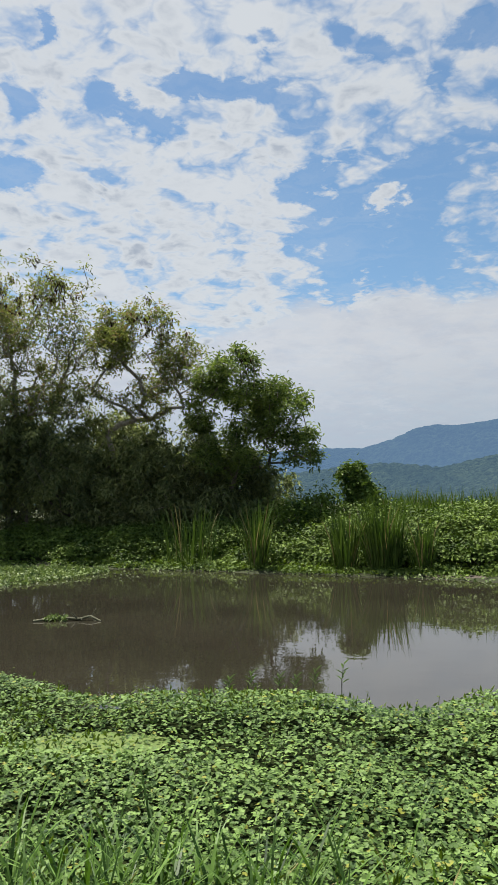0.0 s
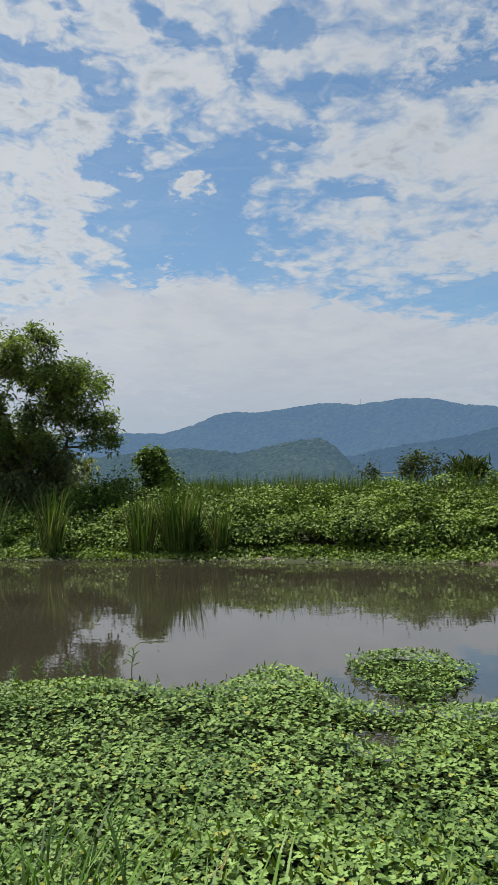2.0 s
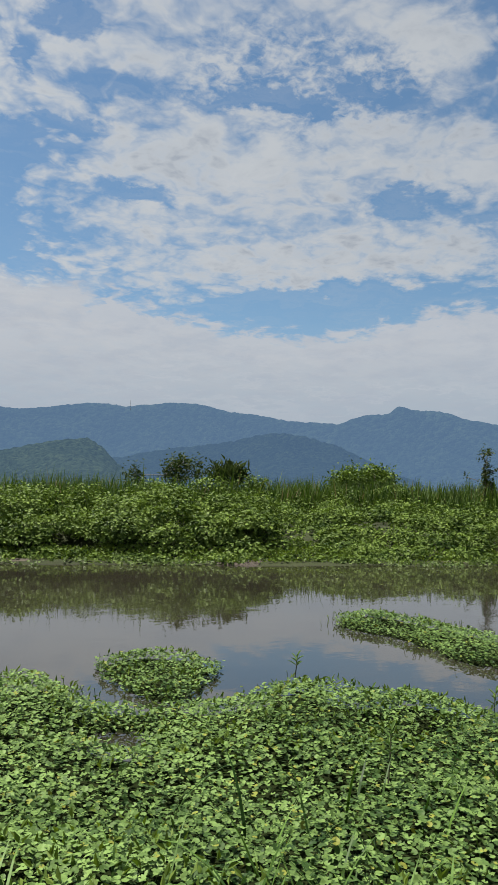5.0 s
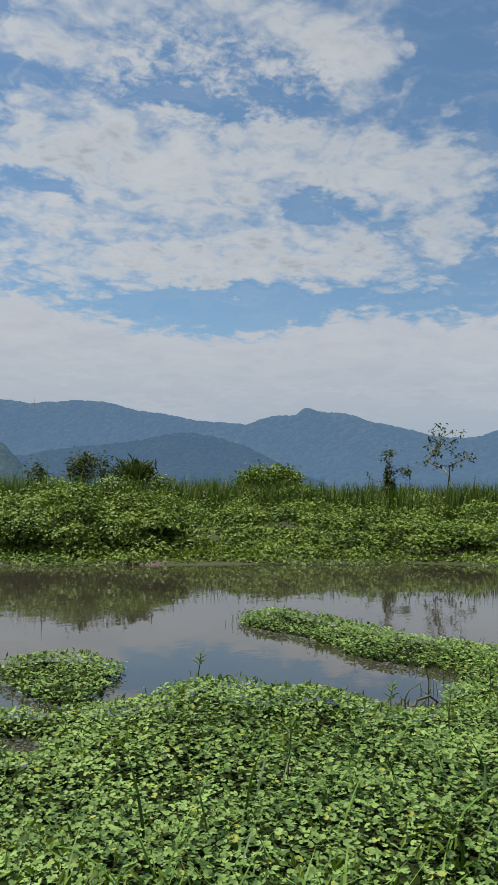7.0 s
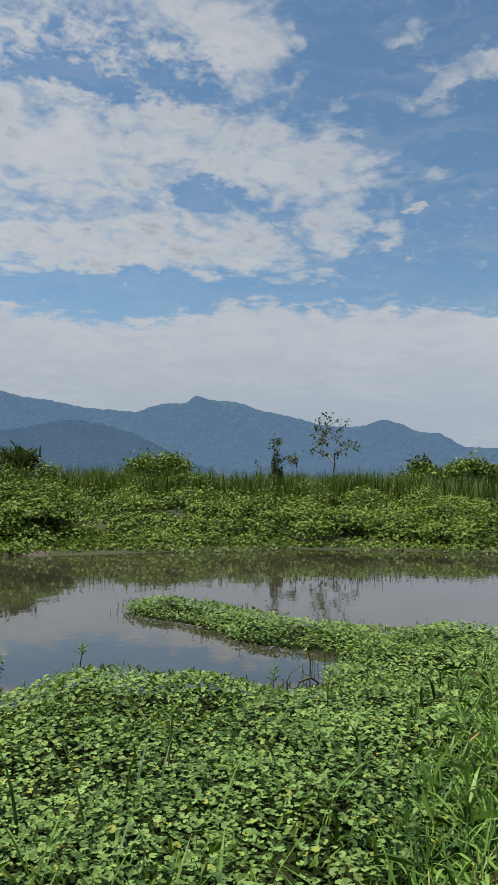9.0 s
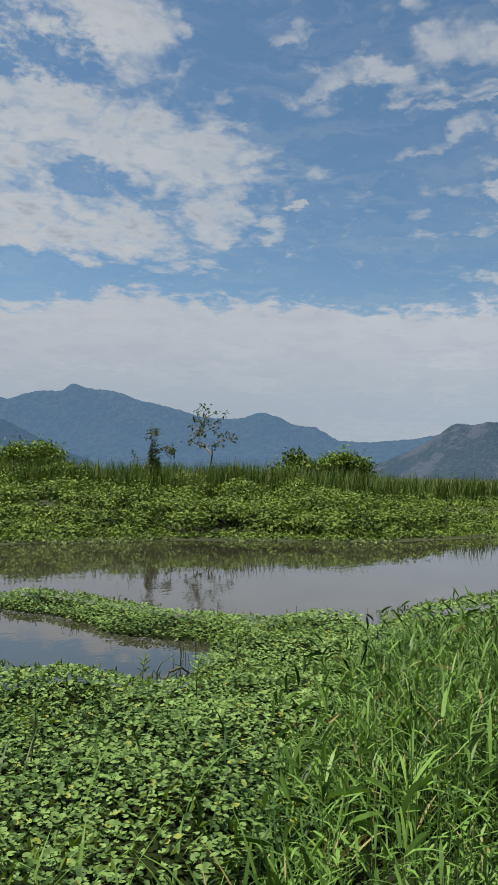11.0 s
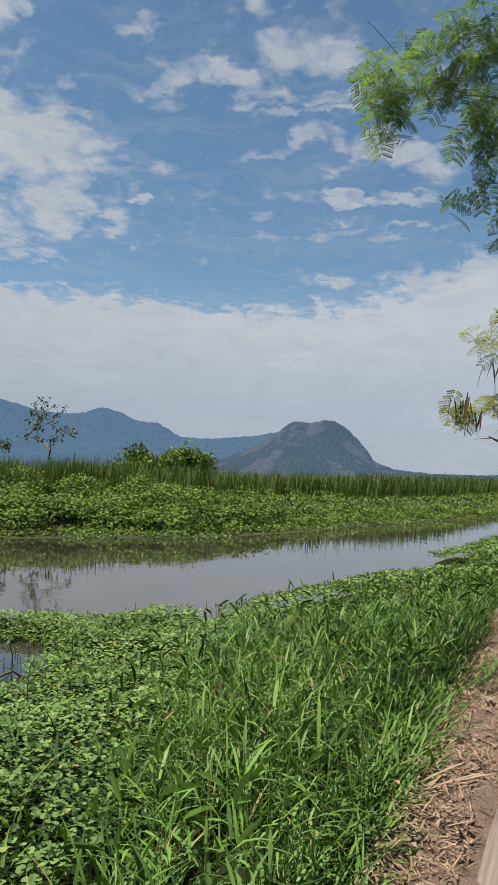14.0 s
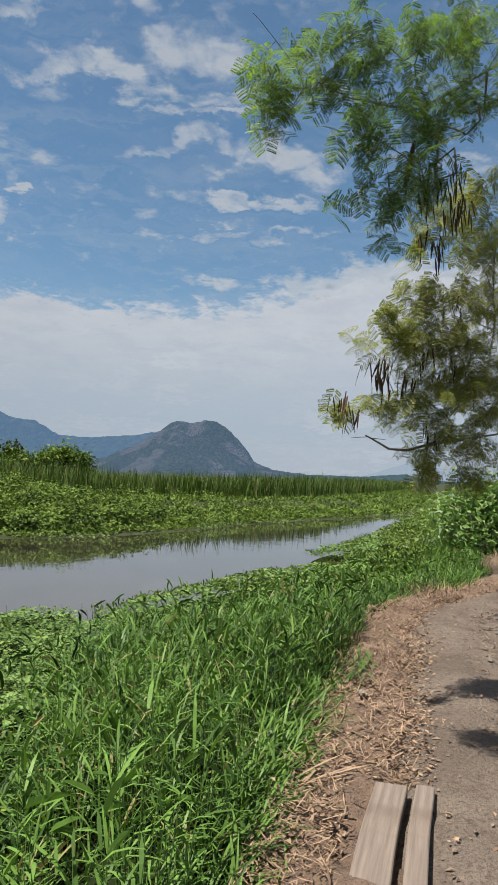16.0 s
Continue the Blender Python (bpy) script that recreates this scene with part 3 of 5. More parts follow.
def build_ground():
    r = np.concatenate([[0.02], np.geomspace(0.4, 4600, 190)])
    th = np.linspace(0, 2 * np.pi, 240, endpoint=False)
    rr, tt = np.meshgrid(r, th, indexing="ij")
    x, y = rr * np.cos(tt) + 0.3, rr * np.sin(tt) - 0.7
    z = ground_height(x, y)
    ob = part("ground", np.stack([x, y, z], -1).reshape(-1, 3), grid_faces(len(r), 240, True)[:, ::-1], SOIL, smooth=True)
    tagged(ob, "flat marshy ground with plant litter, falling to the pond", "ground", kind="structure")
    xs, ys = np.linspace(-70, 140, 43), np.linspace(-14, 42, 15)
    x, y = np.meshgrid(xs, ys, indexing="ij")
    ob = part("water", np.stack([x, y, np.zeros_like(x)], -1).reshape(-1, 3), grid_faces(43, 15)[:, ::-1], WATER)
    tagged(ob, "still brown pond water mirroring the sky and far bank", "water", kind="structure")


def build_path():
    xs, ys = np.concatenate([np.arange(-14, 1.2, 0.3), np.arange(1.2, 30, 0.06)]), np.linspace(0, 1, 90)
    x, s = np.meshgrid(xs, ys, indexing="ij")
    y = path_edge(x) + 0.0 - s * 4.4
    rut = 0.05 * smoothstep(np.abs(s - 0.16), 0.10, 0.0) + 0.03 * np.sin(s * 9)
    z = np.where(s < 0.02, 0.22, 0.385) + rut + 0.045 * (value_noise(x, y, 0.8, 4) - 0.5) + 0.02 * (value_noise(x, y, 0.12, 2) - 0.5)
    z = np.where(s < 0.02, z, np.maximum(z, ground_height(x, y) + 0.025))
    ob = part("path", np.stack([x, y, z], -1).reshape(-1, 3), grid_faces(len(xs), 90), DIRT, smooth=True)
    tagged(ob, "trodden brown earth path beside the pond", "path", kind="structure")


# ---------------------------------------------------------------- distance
def mountain(name, label, crest, distance, run, mat, rough, seed):
    """A range from its skyline (bearing, height in degrees), with spurs falling towards the plain."""
    b = np.arange(crest[0][0], crest[-1][0] + 0.01, 0.12)
    el = np.interp(b, [c[0] for c in crest], [c[1] for c in crest])
    k = np.array([0.25, 0.5, 0.25])
    el = np.convolve(np.pad(el, 1, mode="edge"), k, mode="valid")
    top = 1.75 + distance * np.tan(np.radians(el))
    rows = np.linspace(0, 1.35, 28)
    bb, s = np.meshgrid(b, rows, indexing="ij")
    tt = np.broadcast_to(top[:, None], s.shape)
    spur = value_noise(bb * 1.0 + 9 * s + seed, s * 1.6 + seed, 1.5, 4)
    up = np.where(s <= 1, s ** 0.85, 1 - 1.6 * (s - 1))
    cut = 1 - 0.85 * (spur - 0.25) * 4 * np.clip(s, 0, 1) * np.clip(1 - s, 0, 1)
    z = tt * up * cut + rough * (value_noise(bb + seed, s * 3, 0.22, 3) - 0.5) * np.clip(up, 0, 1)
    z = np.where(s == 0, -6, z)
    dist = distance - run * (1 - s)
    x, y = dist * np.sin(np.radians(bb)) + 0.3, dist * np.cos(np.radians(bb)) - 0.7
    ob = part(name, np.stack([x, y, z], -1).reshape(-1, 3), grid_faces(len(b), len(rows)), mat, smooth=True)
    return tagged(ob, label, "mountain", kind="structure")


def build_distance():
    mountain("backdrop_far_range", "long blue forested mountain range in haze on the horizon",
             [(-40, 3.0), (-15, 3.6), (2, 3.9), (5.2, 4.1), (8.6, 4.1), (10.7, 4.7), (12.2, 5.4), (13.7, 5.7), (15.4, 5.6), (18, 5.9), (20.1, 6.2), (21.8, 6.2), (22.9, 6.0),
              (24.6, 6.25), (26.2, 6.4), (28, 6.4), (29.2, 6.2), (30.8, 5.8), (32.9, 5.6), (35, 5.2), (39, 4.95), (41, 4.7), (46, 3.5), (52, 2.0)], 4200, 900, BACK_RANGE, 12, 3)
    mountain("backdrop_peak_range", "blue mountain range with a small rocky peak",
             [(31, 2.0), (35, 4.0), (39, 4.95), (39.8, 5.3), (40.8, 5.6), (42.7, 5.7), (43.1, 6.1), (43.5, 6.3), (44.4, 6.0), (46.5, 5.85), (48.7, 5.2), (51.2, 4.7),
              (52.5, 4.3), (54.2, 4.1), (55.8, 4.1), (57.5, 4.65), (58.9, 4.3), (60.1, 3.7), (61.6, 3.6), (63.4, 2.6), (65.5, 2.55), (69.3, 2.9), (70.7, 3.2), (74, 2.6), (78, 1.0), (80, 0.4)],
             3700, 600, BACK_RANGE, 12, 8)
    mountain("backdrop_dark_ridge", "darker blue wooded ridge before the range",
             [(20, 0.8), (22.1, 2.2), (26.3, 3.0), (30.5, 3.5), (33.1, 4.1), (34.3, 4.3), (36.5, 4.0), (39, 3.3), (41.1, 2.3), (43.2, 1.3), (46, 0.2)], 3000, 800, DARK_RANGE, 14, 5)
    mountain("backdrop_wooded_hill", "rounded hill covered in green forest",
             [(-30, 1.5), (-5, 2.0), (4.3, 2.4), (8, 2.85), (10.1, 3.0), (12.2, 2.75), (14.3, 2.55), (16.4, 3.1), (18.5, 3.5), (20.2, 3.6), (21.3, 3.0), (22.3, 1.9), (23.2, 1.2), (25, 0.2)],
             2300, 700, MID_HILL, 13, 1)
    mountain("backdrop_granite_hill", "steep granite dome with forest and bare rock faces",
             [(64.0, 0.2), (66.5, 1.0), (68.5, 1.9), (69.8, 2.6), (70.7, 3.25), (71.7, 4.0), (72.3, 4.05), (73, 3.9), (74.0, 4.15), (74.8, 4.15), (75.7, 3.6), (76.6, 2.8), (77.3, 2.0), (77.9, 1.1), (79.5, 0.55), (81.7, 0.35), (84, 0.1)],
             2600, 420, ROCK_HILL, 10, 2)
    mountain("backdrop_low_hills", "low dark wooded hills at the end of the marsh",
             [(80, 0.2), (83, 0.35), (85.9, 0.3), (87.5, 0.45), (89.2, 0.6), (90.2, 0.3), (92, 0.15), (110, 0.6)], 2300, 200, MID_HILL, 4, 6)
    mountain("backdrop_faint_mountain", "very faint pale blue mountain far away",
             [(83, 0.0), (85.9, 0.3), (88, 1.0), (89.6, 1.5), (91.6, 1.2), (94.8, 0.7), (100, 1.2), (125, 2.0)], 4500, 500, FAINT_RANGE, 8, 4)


def build_mast():
    b, d = radians(23.3), 4150
    x, y = d * math.sin(b), d * math.cos(b)
    ob = part("radio_mast", *tubes([(x, y, 420)], [(x, y, 474)], 1.0, 0.5, 6), PALE_BARK)
    tagged(ob, "thin radio mast on the far mountain ridge", "mast")


# ---------------------------------------------------------------- trees and shrubs
def skeleton(root, trunk_top, targets, step=0.45, wiggle=0.05, bias=0.9, limbs=()):
    """A branching frame: each target joins the nearest part of the tree that lies nearer to the root."""
    root, trunk_top = np.array(root, float), np.array(trunk_top, float)
    n = max(3, int(np.linalg.norm(trunk_top - root) / step))
    drift = np.cumsum(rng.normal(size=(n + 1, 3)) * wiggle * 0.4, 0)
    nodes = [root + (trunk_top - root) * k / n + drift[k] * (0 < k) for k in range(n + 1)]
    parent = [-1] + list(range(n))
    ends = []
    for limb in limbs:
        last = n
        for a, b in zip([trunk_top] + list(limb[:-1]), limb):
            a, b = np.array(a, float), np.array(b, float)
            m = max(1, int(np.linalg.norm(b - a) / step))
            for k in range(1, m + 1):
                nodes.append(a + (b - a) * k / m)
                parent.append(last)
                last = len(nodes) - 1
    for target in sorted(targets, key=lambda p: np.linalg.norm(p - trunk_top)):
        arr = np.array(nodes)
        d = np.linalg.norm(arr - target, axis=1)
        cost = d + bias * np.maximum(arr[:, 2] - target[2], -0.2) + np.where(np.arange(len(arr)) < n * 0.5, 2.0, 0.0)
        at = int(np.argmin(cost))
        m = max(1, int(d[at] / step))
        start, last = arr[at], at
        bow = rng.normal(size=3) * wiggle * 1.5 + np.array([0, 0, 0.12 * d[at]])
        for k in range(1, m + 1):
            s = k / m
            nodes.append(start + (target - start) * s + bow * 4 * s * (1 - s) * 0.5 + rng.normal(size=3) * wiggle * 0.3)
            parent.append(last)
            last = len(nodes) - 1
        ends.append(last)
    return np.array(nodes), np.array(parent), ends


def branch_mesh(nodes, parent, twig, power=0.45, limit=1.0, sides=5):
    load = np.zeros(len(nodes))
    kids = np.bincount(parent[1:], minlength=len(nodes))
    load[kids == 0] = 1
    for k in range(len(nodes) - 1, 0, -1):
        load[parent[k]] += load[k]
    r = np.minimum(twig * np.maximum(load, 1) ** power, limit)
    k = np.arange(1, len(nodes))
    return tubes(nodes[parent[k]], nodes[k], np.minimum(r[parent[k]], r[k] * 1.35), r[k], sides)


def in_blobs(blobs, n, shell=0.55, power=0.8):
    """Points in ellipsoids (centre, radii), the more the larger, mostly towards the outside."""
    vol = np.array([b[1][0] * b[1][1] * b[1][2] for b in blobs]) ** power
    pick = rng.choice(len(blobs), n, p=vol / vol.sum())
    r = (shell + (1 - shell) * rng.random(n)) ** 0.7
    d = rand_dir(n)
    c, s = np.array([b[0] for b in blobs])[pick], np.array([b[1] for b in blobs])[pick]
    return c + d * s * r[:, None]


def ragged(blobs, pieces, size=0.38):
    """Break smooth crown shapes into smaller tufts with gaps between them."""
    out = []
    for c, r in blobs:
        for k in range(pieces):
            d = rand_dir(1)[0] * (0.55 + 0.55 * rng.random())
            m = size * (0.6 + 0.7 * rng.random())
            out.append((tuple(np.array(c) + d * np.array(r)), (r[0] * m, r[1] * m, r[2] * m)))
    return out


def leaf_clumps(centres, per, spread, length, width, droop=0.3, shape=DIAMOND):
    n = len(centres) * per
    p = np.repeat(centres, per, 0) + rng.normal(size=(n, 3)) * spread
    tip = rand_dir(n) * np.array([1, 1, 0.6]) - np.array([0, 0, droop])
    nor = unit(rand_dir(n) * 0.7 + np.array([0, 0, 1.0]))
    k = 0.7 + 0.6 * rng.random(n)
    return leaf_cloud(shape, p, tip, nor, length * k, width * k)


def tree(label, root, trunk_top, blobs, clumps, per, leaf, mat, bark, spread=0.28, twig=0.008, limit=0.16, pods=0, group="", droop=0.3, name="tree", step=0.45, shape=DIAMOND, shell=0.6, tufts=0):
    base = thing(name, label, "tree" if name == "tree" else "shrub", root, group)
    if tufts:
        blobs = ragged(blobs, tufts)
    centres = in_blobs(blobs, clumps, shell)
    nodes, parent, ends = skeleton(root, trunk_top, centres, step)
    part("trunk", *branch_mesh(nodes, parent, twig, limit=limit), bark, base, smooth=True)
    part("crown", *leaf_clumps(centres, per, spread, leaf[0], leaf[1], droop, shape), mat, base)
    if pods:
        high = centres[np.argsort(-centres[:, 2] - 0.6 * rng.random(len(centres)))]
        hang = high[rng.choice(len(high) // 4, pods, replace=False)]
        tagged(part("pod_foliage", *leaf_clumps(hang, 12, 0.09, 0.20, 0.045, 1.6), DRY_LEAF, base, "dark brown hanging seed pods"), kind="stuff")
    return base


def build_left_trees():
    g = "trees beyond the pond"
    tree("tall sparse tree with thin pale limbs and brown pods", (-8.6, 26.5, 0.5), (-8.4, 26.3, 2.6),
         [((-7.4, 25.6, 8.2), (2.0, 1.6, 2.0)), ((-9.6, 26, 8.6), (2.2, 1.8, 2.2)), ((-5.7, 25.5, 7.5), (1.2, 1.2, 1.2)), ((-8.2, 26, 6.0), (2.6, 1.6, 1.2))], 560, 24, (0.15, 0.05), TREE_LEAF, PALE_BARK,
         0.15, 0.011, 0.12, 46, g, tufts=26, shell=0.2)
    tree("slender tree with arching limbs and brown pods", (-4.7, 26.2, 0.5), (-4.5, 26.0, 2.6),
         [((-3.6, 25.1, 7.5), (1.5, 1.3, 1.2)), ((-4.8, 25.3, 7.2), (0.7, 1.1, 1.0)), ((-2.2, 24.9, 6.5), (0.9, 1.0, 1.1)), ((-3.7, 25.2, 5.4), (1.5, 1.1, 0.8))], 380, 27, (0.15, 0.05), TREE_LEAF, PALE_BARK,
         0.14, 0.011, 0.11, 26, g, tufts=24, shell=0.2)
    tree("leafy green tree leaning over the far bank", (-0.8, 24.6, 0.5), (-0.6, 24.4, 2.2),
         [((-0.2, 24.2, 5.5), (1.15, 1.2, 1.1)), ((0.9, 24.1, 4.9), (0.9, 1.1, 1.0)), ((-1.4, 24.3, 5.1), (0.7, 1.0, 0.8)), ((1.7, 24.0, 3.8), (0.65, 0.8, 0.65)), ((-0.3, 24.2, 3.6), (1.4, 1.2, 0.9))], 330, 50, (0.17, 0.06), GREEN_LEAF, BARK,
         0.14, 0.009, 0.13, 6, g, tufts=20, shell=0.25)
    # the dark undergrowth below them
    u = "dark shrubs under the trees"
    spots = [(-10.4, 23.6, 2.0, 5.4), (-8.6, 23.9, 1.7, 4.8), (-7.2, 24.2, 1.6, 5.6), (-5.9, 24.6, 1.5, 4.4), (-4.6, 25.0, 1.5, 4.8), (-3.4, 24.6, 1.4, 3.6), (-2.3, 24.9, 1.3, 4.0),
             (-1.2, 24.6, 1.2, 3.1), (-0.2, 24.8, 1.2, 3.4), (0.8, 24.8, 1.0, 2.6), (-9.6, 25.0, 2.2, 6.0), (-6.4, 25.4, 2, 5.6), (-3.2, 25.6, 2, 4.4)]
    for x, y, r, h in spots:
        x, y, r, h = (x * 1.06, y + 1.3, r * 1.05, h * 1.05) if x < -2.5 else (x, y + 0.5, r * 1.15, h * 1.1)
        tree("dense dark green shrub in shade beneath the trees", (x, y, 0.4), (x + 0.1, y, h * 0.3),
             [((x, y, h * 0.72), (r, r * 0.8, h * 0.30)), ((x - 0.3, y - 0.4, h * 0.38), (r * 1.05, r * 0.9, h * 0.36))], 150, 56, (0.21, 0.065), THICKET_LEAF, BARK, 0.15, 0.010, 0.07, 0, u, 0.6, "shrub", 0.6, tufts=14)
    tree("bright green creeper grown over a dead stump", (3.4, 24.2, 0.5), (3.35, 24.1, 2.0),
         [((3.35, 24.1, 2.5), (0.5, 0.5, 0.5)), ((3.7, 24.0, 1.9), (0.55, 0.5, 0.6))], 60, 60, (0.15, 0.09), BANK_LEAF, BARK, 0.13, 0.012, 0.1, 0, "", 0.4, "shrub")
    for x, y, r, h in ((2.2, 23.0, 0.9, 1.9), (1.2, 22.4, 0.8, 1.6), (4.6, 22.6, 0.9, 1.5)):
        tree("low bright shrub beside the trees", (x, y, 0.4), (x, y, h * 0.5),
             [((x, y, h * 0.7), (r, r * 0.8, h * 0.35))], 60, 60, (0.14, 0.07), BANK_LEAF, BARK, 0.2, 0.008, 0.06, 0, "shrubs beside the trees", 0.3, "shrub")


def shore_point(s):
    """A place and the landward direction along the far shore, by running metres from (-12, 23)."""
    pts = np.array(FAR_SHORE[1:])
    seg = np.linalg.norm(np.diff(pts, axis=0), axis=1)
    cum = np.concatenate([[0], np.cumsum(seg)])
    s = np.asarray(s, float)
    k = np.clip(np.searchsorted(cum, s) - 1, 0, len(seg) - 1)
    d = (pts[k + 1] - pts[k]) / seg[k][..., None]
    p = pts[k] + d * (s - cum[k])[..., None]
    return p, np.stack([-d[..., 1], d[..., 0]], -1)


def bank_height(s, v):
    """Top of the far bank's growth, s metres along and v metres behind the shore."""
    front = np.interp(s, [0, 12, 15, 23, 26, 29, 34, 38, 44, 58], [0.95, 0.95, 1.15, 1.15, 0.32, 0.66, 0.66, 0.52, 0.22, 0.10])
    whole = np.interp(s, [0, 38, 46, 60], [1.62, 1.62, 1.1, 0.8])
    reach = np.interp(s, [22, 26], [4.8, 8.5])
    rise = 0.10 + 0.15 * smoothstep(v, 0.2, 0.6) + front * smoothstep(v, 0.55, np.interp(s, [22, 26], [1.6, 1.15])) + (whole - front) * np.clip((v - 1.4) / (reach - 1.4), 0, 1)
    low_left = 1 - 0.10 * smoothstep(s, 16, 8)
    mound = value_noise(s, v * 0.8, 3.0, 3)
    slope = np.exp(-((s - 26.0) / 1.2) ** 2) * smoothstep(v, 4.0, 2.0)
    heap = 0.16 * np.exp(-((s - 21.0) / 2.8) ** 2) + 0.10 * np.exp(-((s - 29.6) / 1.4) ** 2)
    return rise * low_left * (0.60 + 0.48 * mound + heap) * (1 - 0.55 * slope)


def leafy_mound(centre, radii, n):
    """Leaves over the upper and outer side of a mound of growth: places, outward ways."""
    d = rand_dir(n)
    d[:, 2] = np.abs(d[:, 2]) * 1.1 - 0.18 * rng.random(n)
    d = unit(d)
    ripple = 1 + 0.60 * (value_noise(d[:, 0] * 2 + centre[0] * 3, d[:, 1] * 2 + d[:, 2] * 3 + centre[1], 0.5, 2) - 0.5) * 2
    return centre + d * radii * (ripple * (0.74 + 0.36 * rng.random(n)))[:, None], d


def build_far_bank():
    cell = 3.2
    for k in range(38):
        s0 = 1.0 + cell * k
        far = s0 > 62
        count = 36 if not far else 16
        s = s0 - 0.3 + (np.arange(count) + rng.random(count)) / count * (cell + 0.6)
        v = np.resize([1.4, 0.30, 3.0, 2.2, 4.6, 1.1, 0.5, 3.8, 1.6, 5.6, 2.6, 0.35, 0.85, 6.6, 3.3], count) + 0.25 * rng.normal(size=count)
        v = np.where((v > 0.62) & (v < 1.1) & (rng.random(count) < 0.5), v + 0.4, np.maximum(v, 0.2))
        v = np.where(v > 1.2, v * np.interp(s, [22, 26], [1.0, 1.35]), v)
        p, inland = shore_point(s)
        inland = unit(inland * 0.6 + np.array([0.25, 0.4]))
        top = bank_height(s, v) * (0.72 + 0.45 * rng.random(count))
        spots = [(*(q + i * w), w, h) for q, i, w, h in zip(p, inland, v, top)]
        if 25 < s0 < 30:
            spots += [(12.4, 14.6, 1.2, 0.38), (13.2, 15.5, 2.0, 0.75), (14.2, 17.0, 3.0, 1.15), (13.0, 14.5, 1.4, 0.42), (12.7, 14.1, 0.5, 0.25), (13.9, 15.4, 2.0, 0.8), (12.0, 14.5, 0.5, 0.32), (14.9, 17.9, 4.0, 1.4)]
        pos, out = [], []
        for x, y, w, h in spots:
            low = w < 0.62
            r = np.array([0.42 + 0.45 * rng.random(), 0.40 + 0.35 * rng.random(), 0.0]) * (0.45 if low else 1.0)
            r[2] = 0.13 if low else min(0.30 + 0.25 * rng.random(), h * 0.62)
            c = np.array([x, y, max(h - r[2], 0.04)])
            a, d = leafy_mound(c, r, int((1200 if not far else 420) * r[0] * r[1] / 0.6 * (1.0 if w < 3.4 else 0.42)) + 50)
            pos.append(a)
            out.append(d)
        pos, out = np.concatenate(pos), np.concatenate(out)
        n = len(pos)
        pos[:, 2] = np.maximum(pos[:, 2], 0.03)
        nor = unit(out * 0.8 + np.array([0, 0, 0.45]) + rand_dir(n) * 0.55)
        tip = rand_dir(n) * np.array([1, 1, 0.4]) + out * 0.3 - np.array([0, 0, 0.4])
        q = 0.6 + 0.8 * rng.random(n)
        mid, _ = shore_point(np.array([s0 + cell / 2]))
        base = thing("bank_shrub", "tangled green creeper and shrub growth on the muddy far bank", "shrub", (mid[0, 0], mid[0, 1], 0.0), "creepers along the far bank")
        part("foliage", *leaf_cloud(DIAMOND, pos, tip, nor, 0.092 * q, 0.068 * q), BANK_LEAF, base)
        # vine shoots sticking out of the mass, and the stems inside
        m = 60
        pick = rng.integers(0, n, m)
        tagged(part("stem_tangle", *tubes(pos[pick] - out[pick] * 0.5, pos[pick] + out[pick] * 0.08 + np.array([0, 0, 0.1]), 0.008, 0.003, 4), STEM, base), kind="stuff")


def build_mud():
    """Patches of bare wet mud along the far waterline."""
    s, v = np.meshgrid(np.linspace(15, 37, 260), np.linspace(-0.45, 0.75, 14), indexing="ij")
    p, inland = shore_point(s)
    xy = p + inland * v[..., None]
    hump = np.clip(1 - np.abs(v - 0.15) / 0.6, 0, 1)
    z = -0.05 + 0.30 * hump * np.maximum(value_noise(xy[..., 0], xy[..., 1], 1.6, 4) - 0.28, 0) + 0.03 * (value_noise(xy[..., 0], xy[..., 1], 0.15, 2) - 0.5)
    ob = part("mud_bank", np.concatenate([xy, z[..., None]], -1).reshape(-1, 3), grid_faces(260, 14)[:, ::-1], WET_MUD, smooth=True)
    tagged(ob, "bare dark brown mud along the far waterline", "mud", kind="structure")


def build_far_herbs():
    """Low growth over the flat shore at the far end of the water."""
    n = 42000
    s = 34 + 86 * rng.random(n)
    v = 10.5 * rng.random(n) ** 1.2
    p, inland = shore_point(s)
    inland = unit(inland * 0.6 + np.array([0.25, 0.4]))
    xy = p + inland * v[:, None]
    z = ground_height(xy[:, 0], xy[:, 1]) * 0.3 + 0.05 + 0.42 * value_noise(xy[:, 0], xy[:, 1], 2.5, 3) * smoothstep(v, 0.2, 4.0) + 0.12 * rng.random(n)
    z = np.maximum(z, ground_height(xy[:, 0], xy[:, 1]) + 0.04)
    ob = part("far_herbs", *leaf_cloud(DIAMOND, np.column_stack([xy, z]), rand_dir(n) + np.array([0, 0, 0.4]), unit(np.array([0, 0, 1.0]) + rng.normal(size=(n, 3)) * 0.5), 0.15 * (0.6 + 0.7 * rng.random(n)), 0.10), BANK_LEAF)
    tagged(ob, "low green herbs on the flat shore before the reeds", "herbs", kind="stuff")


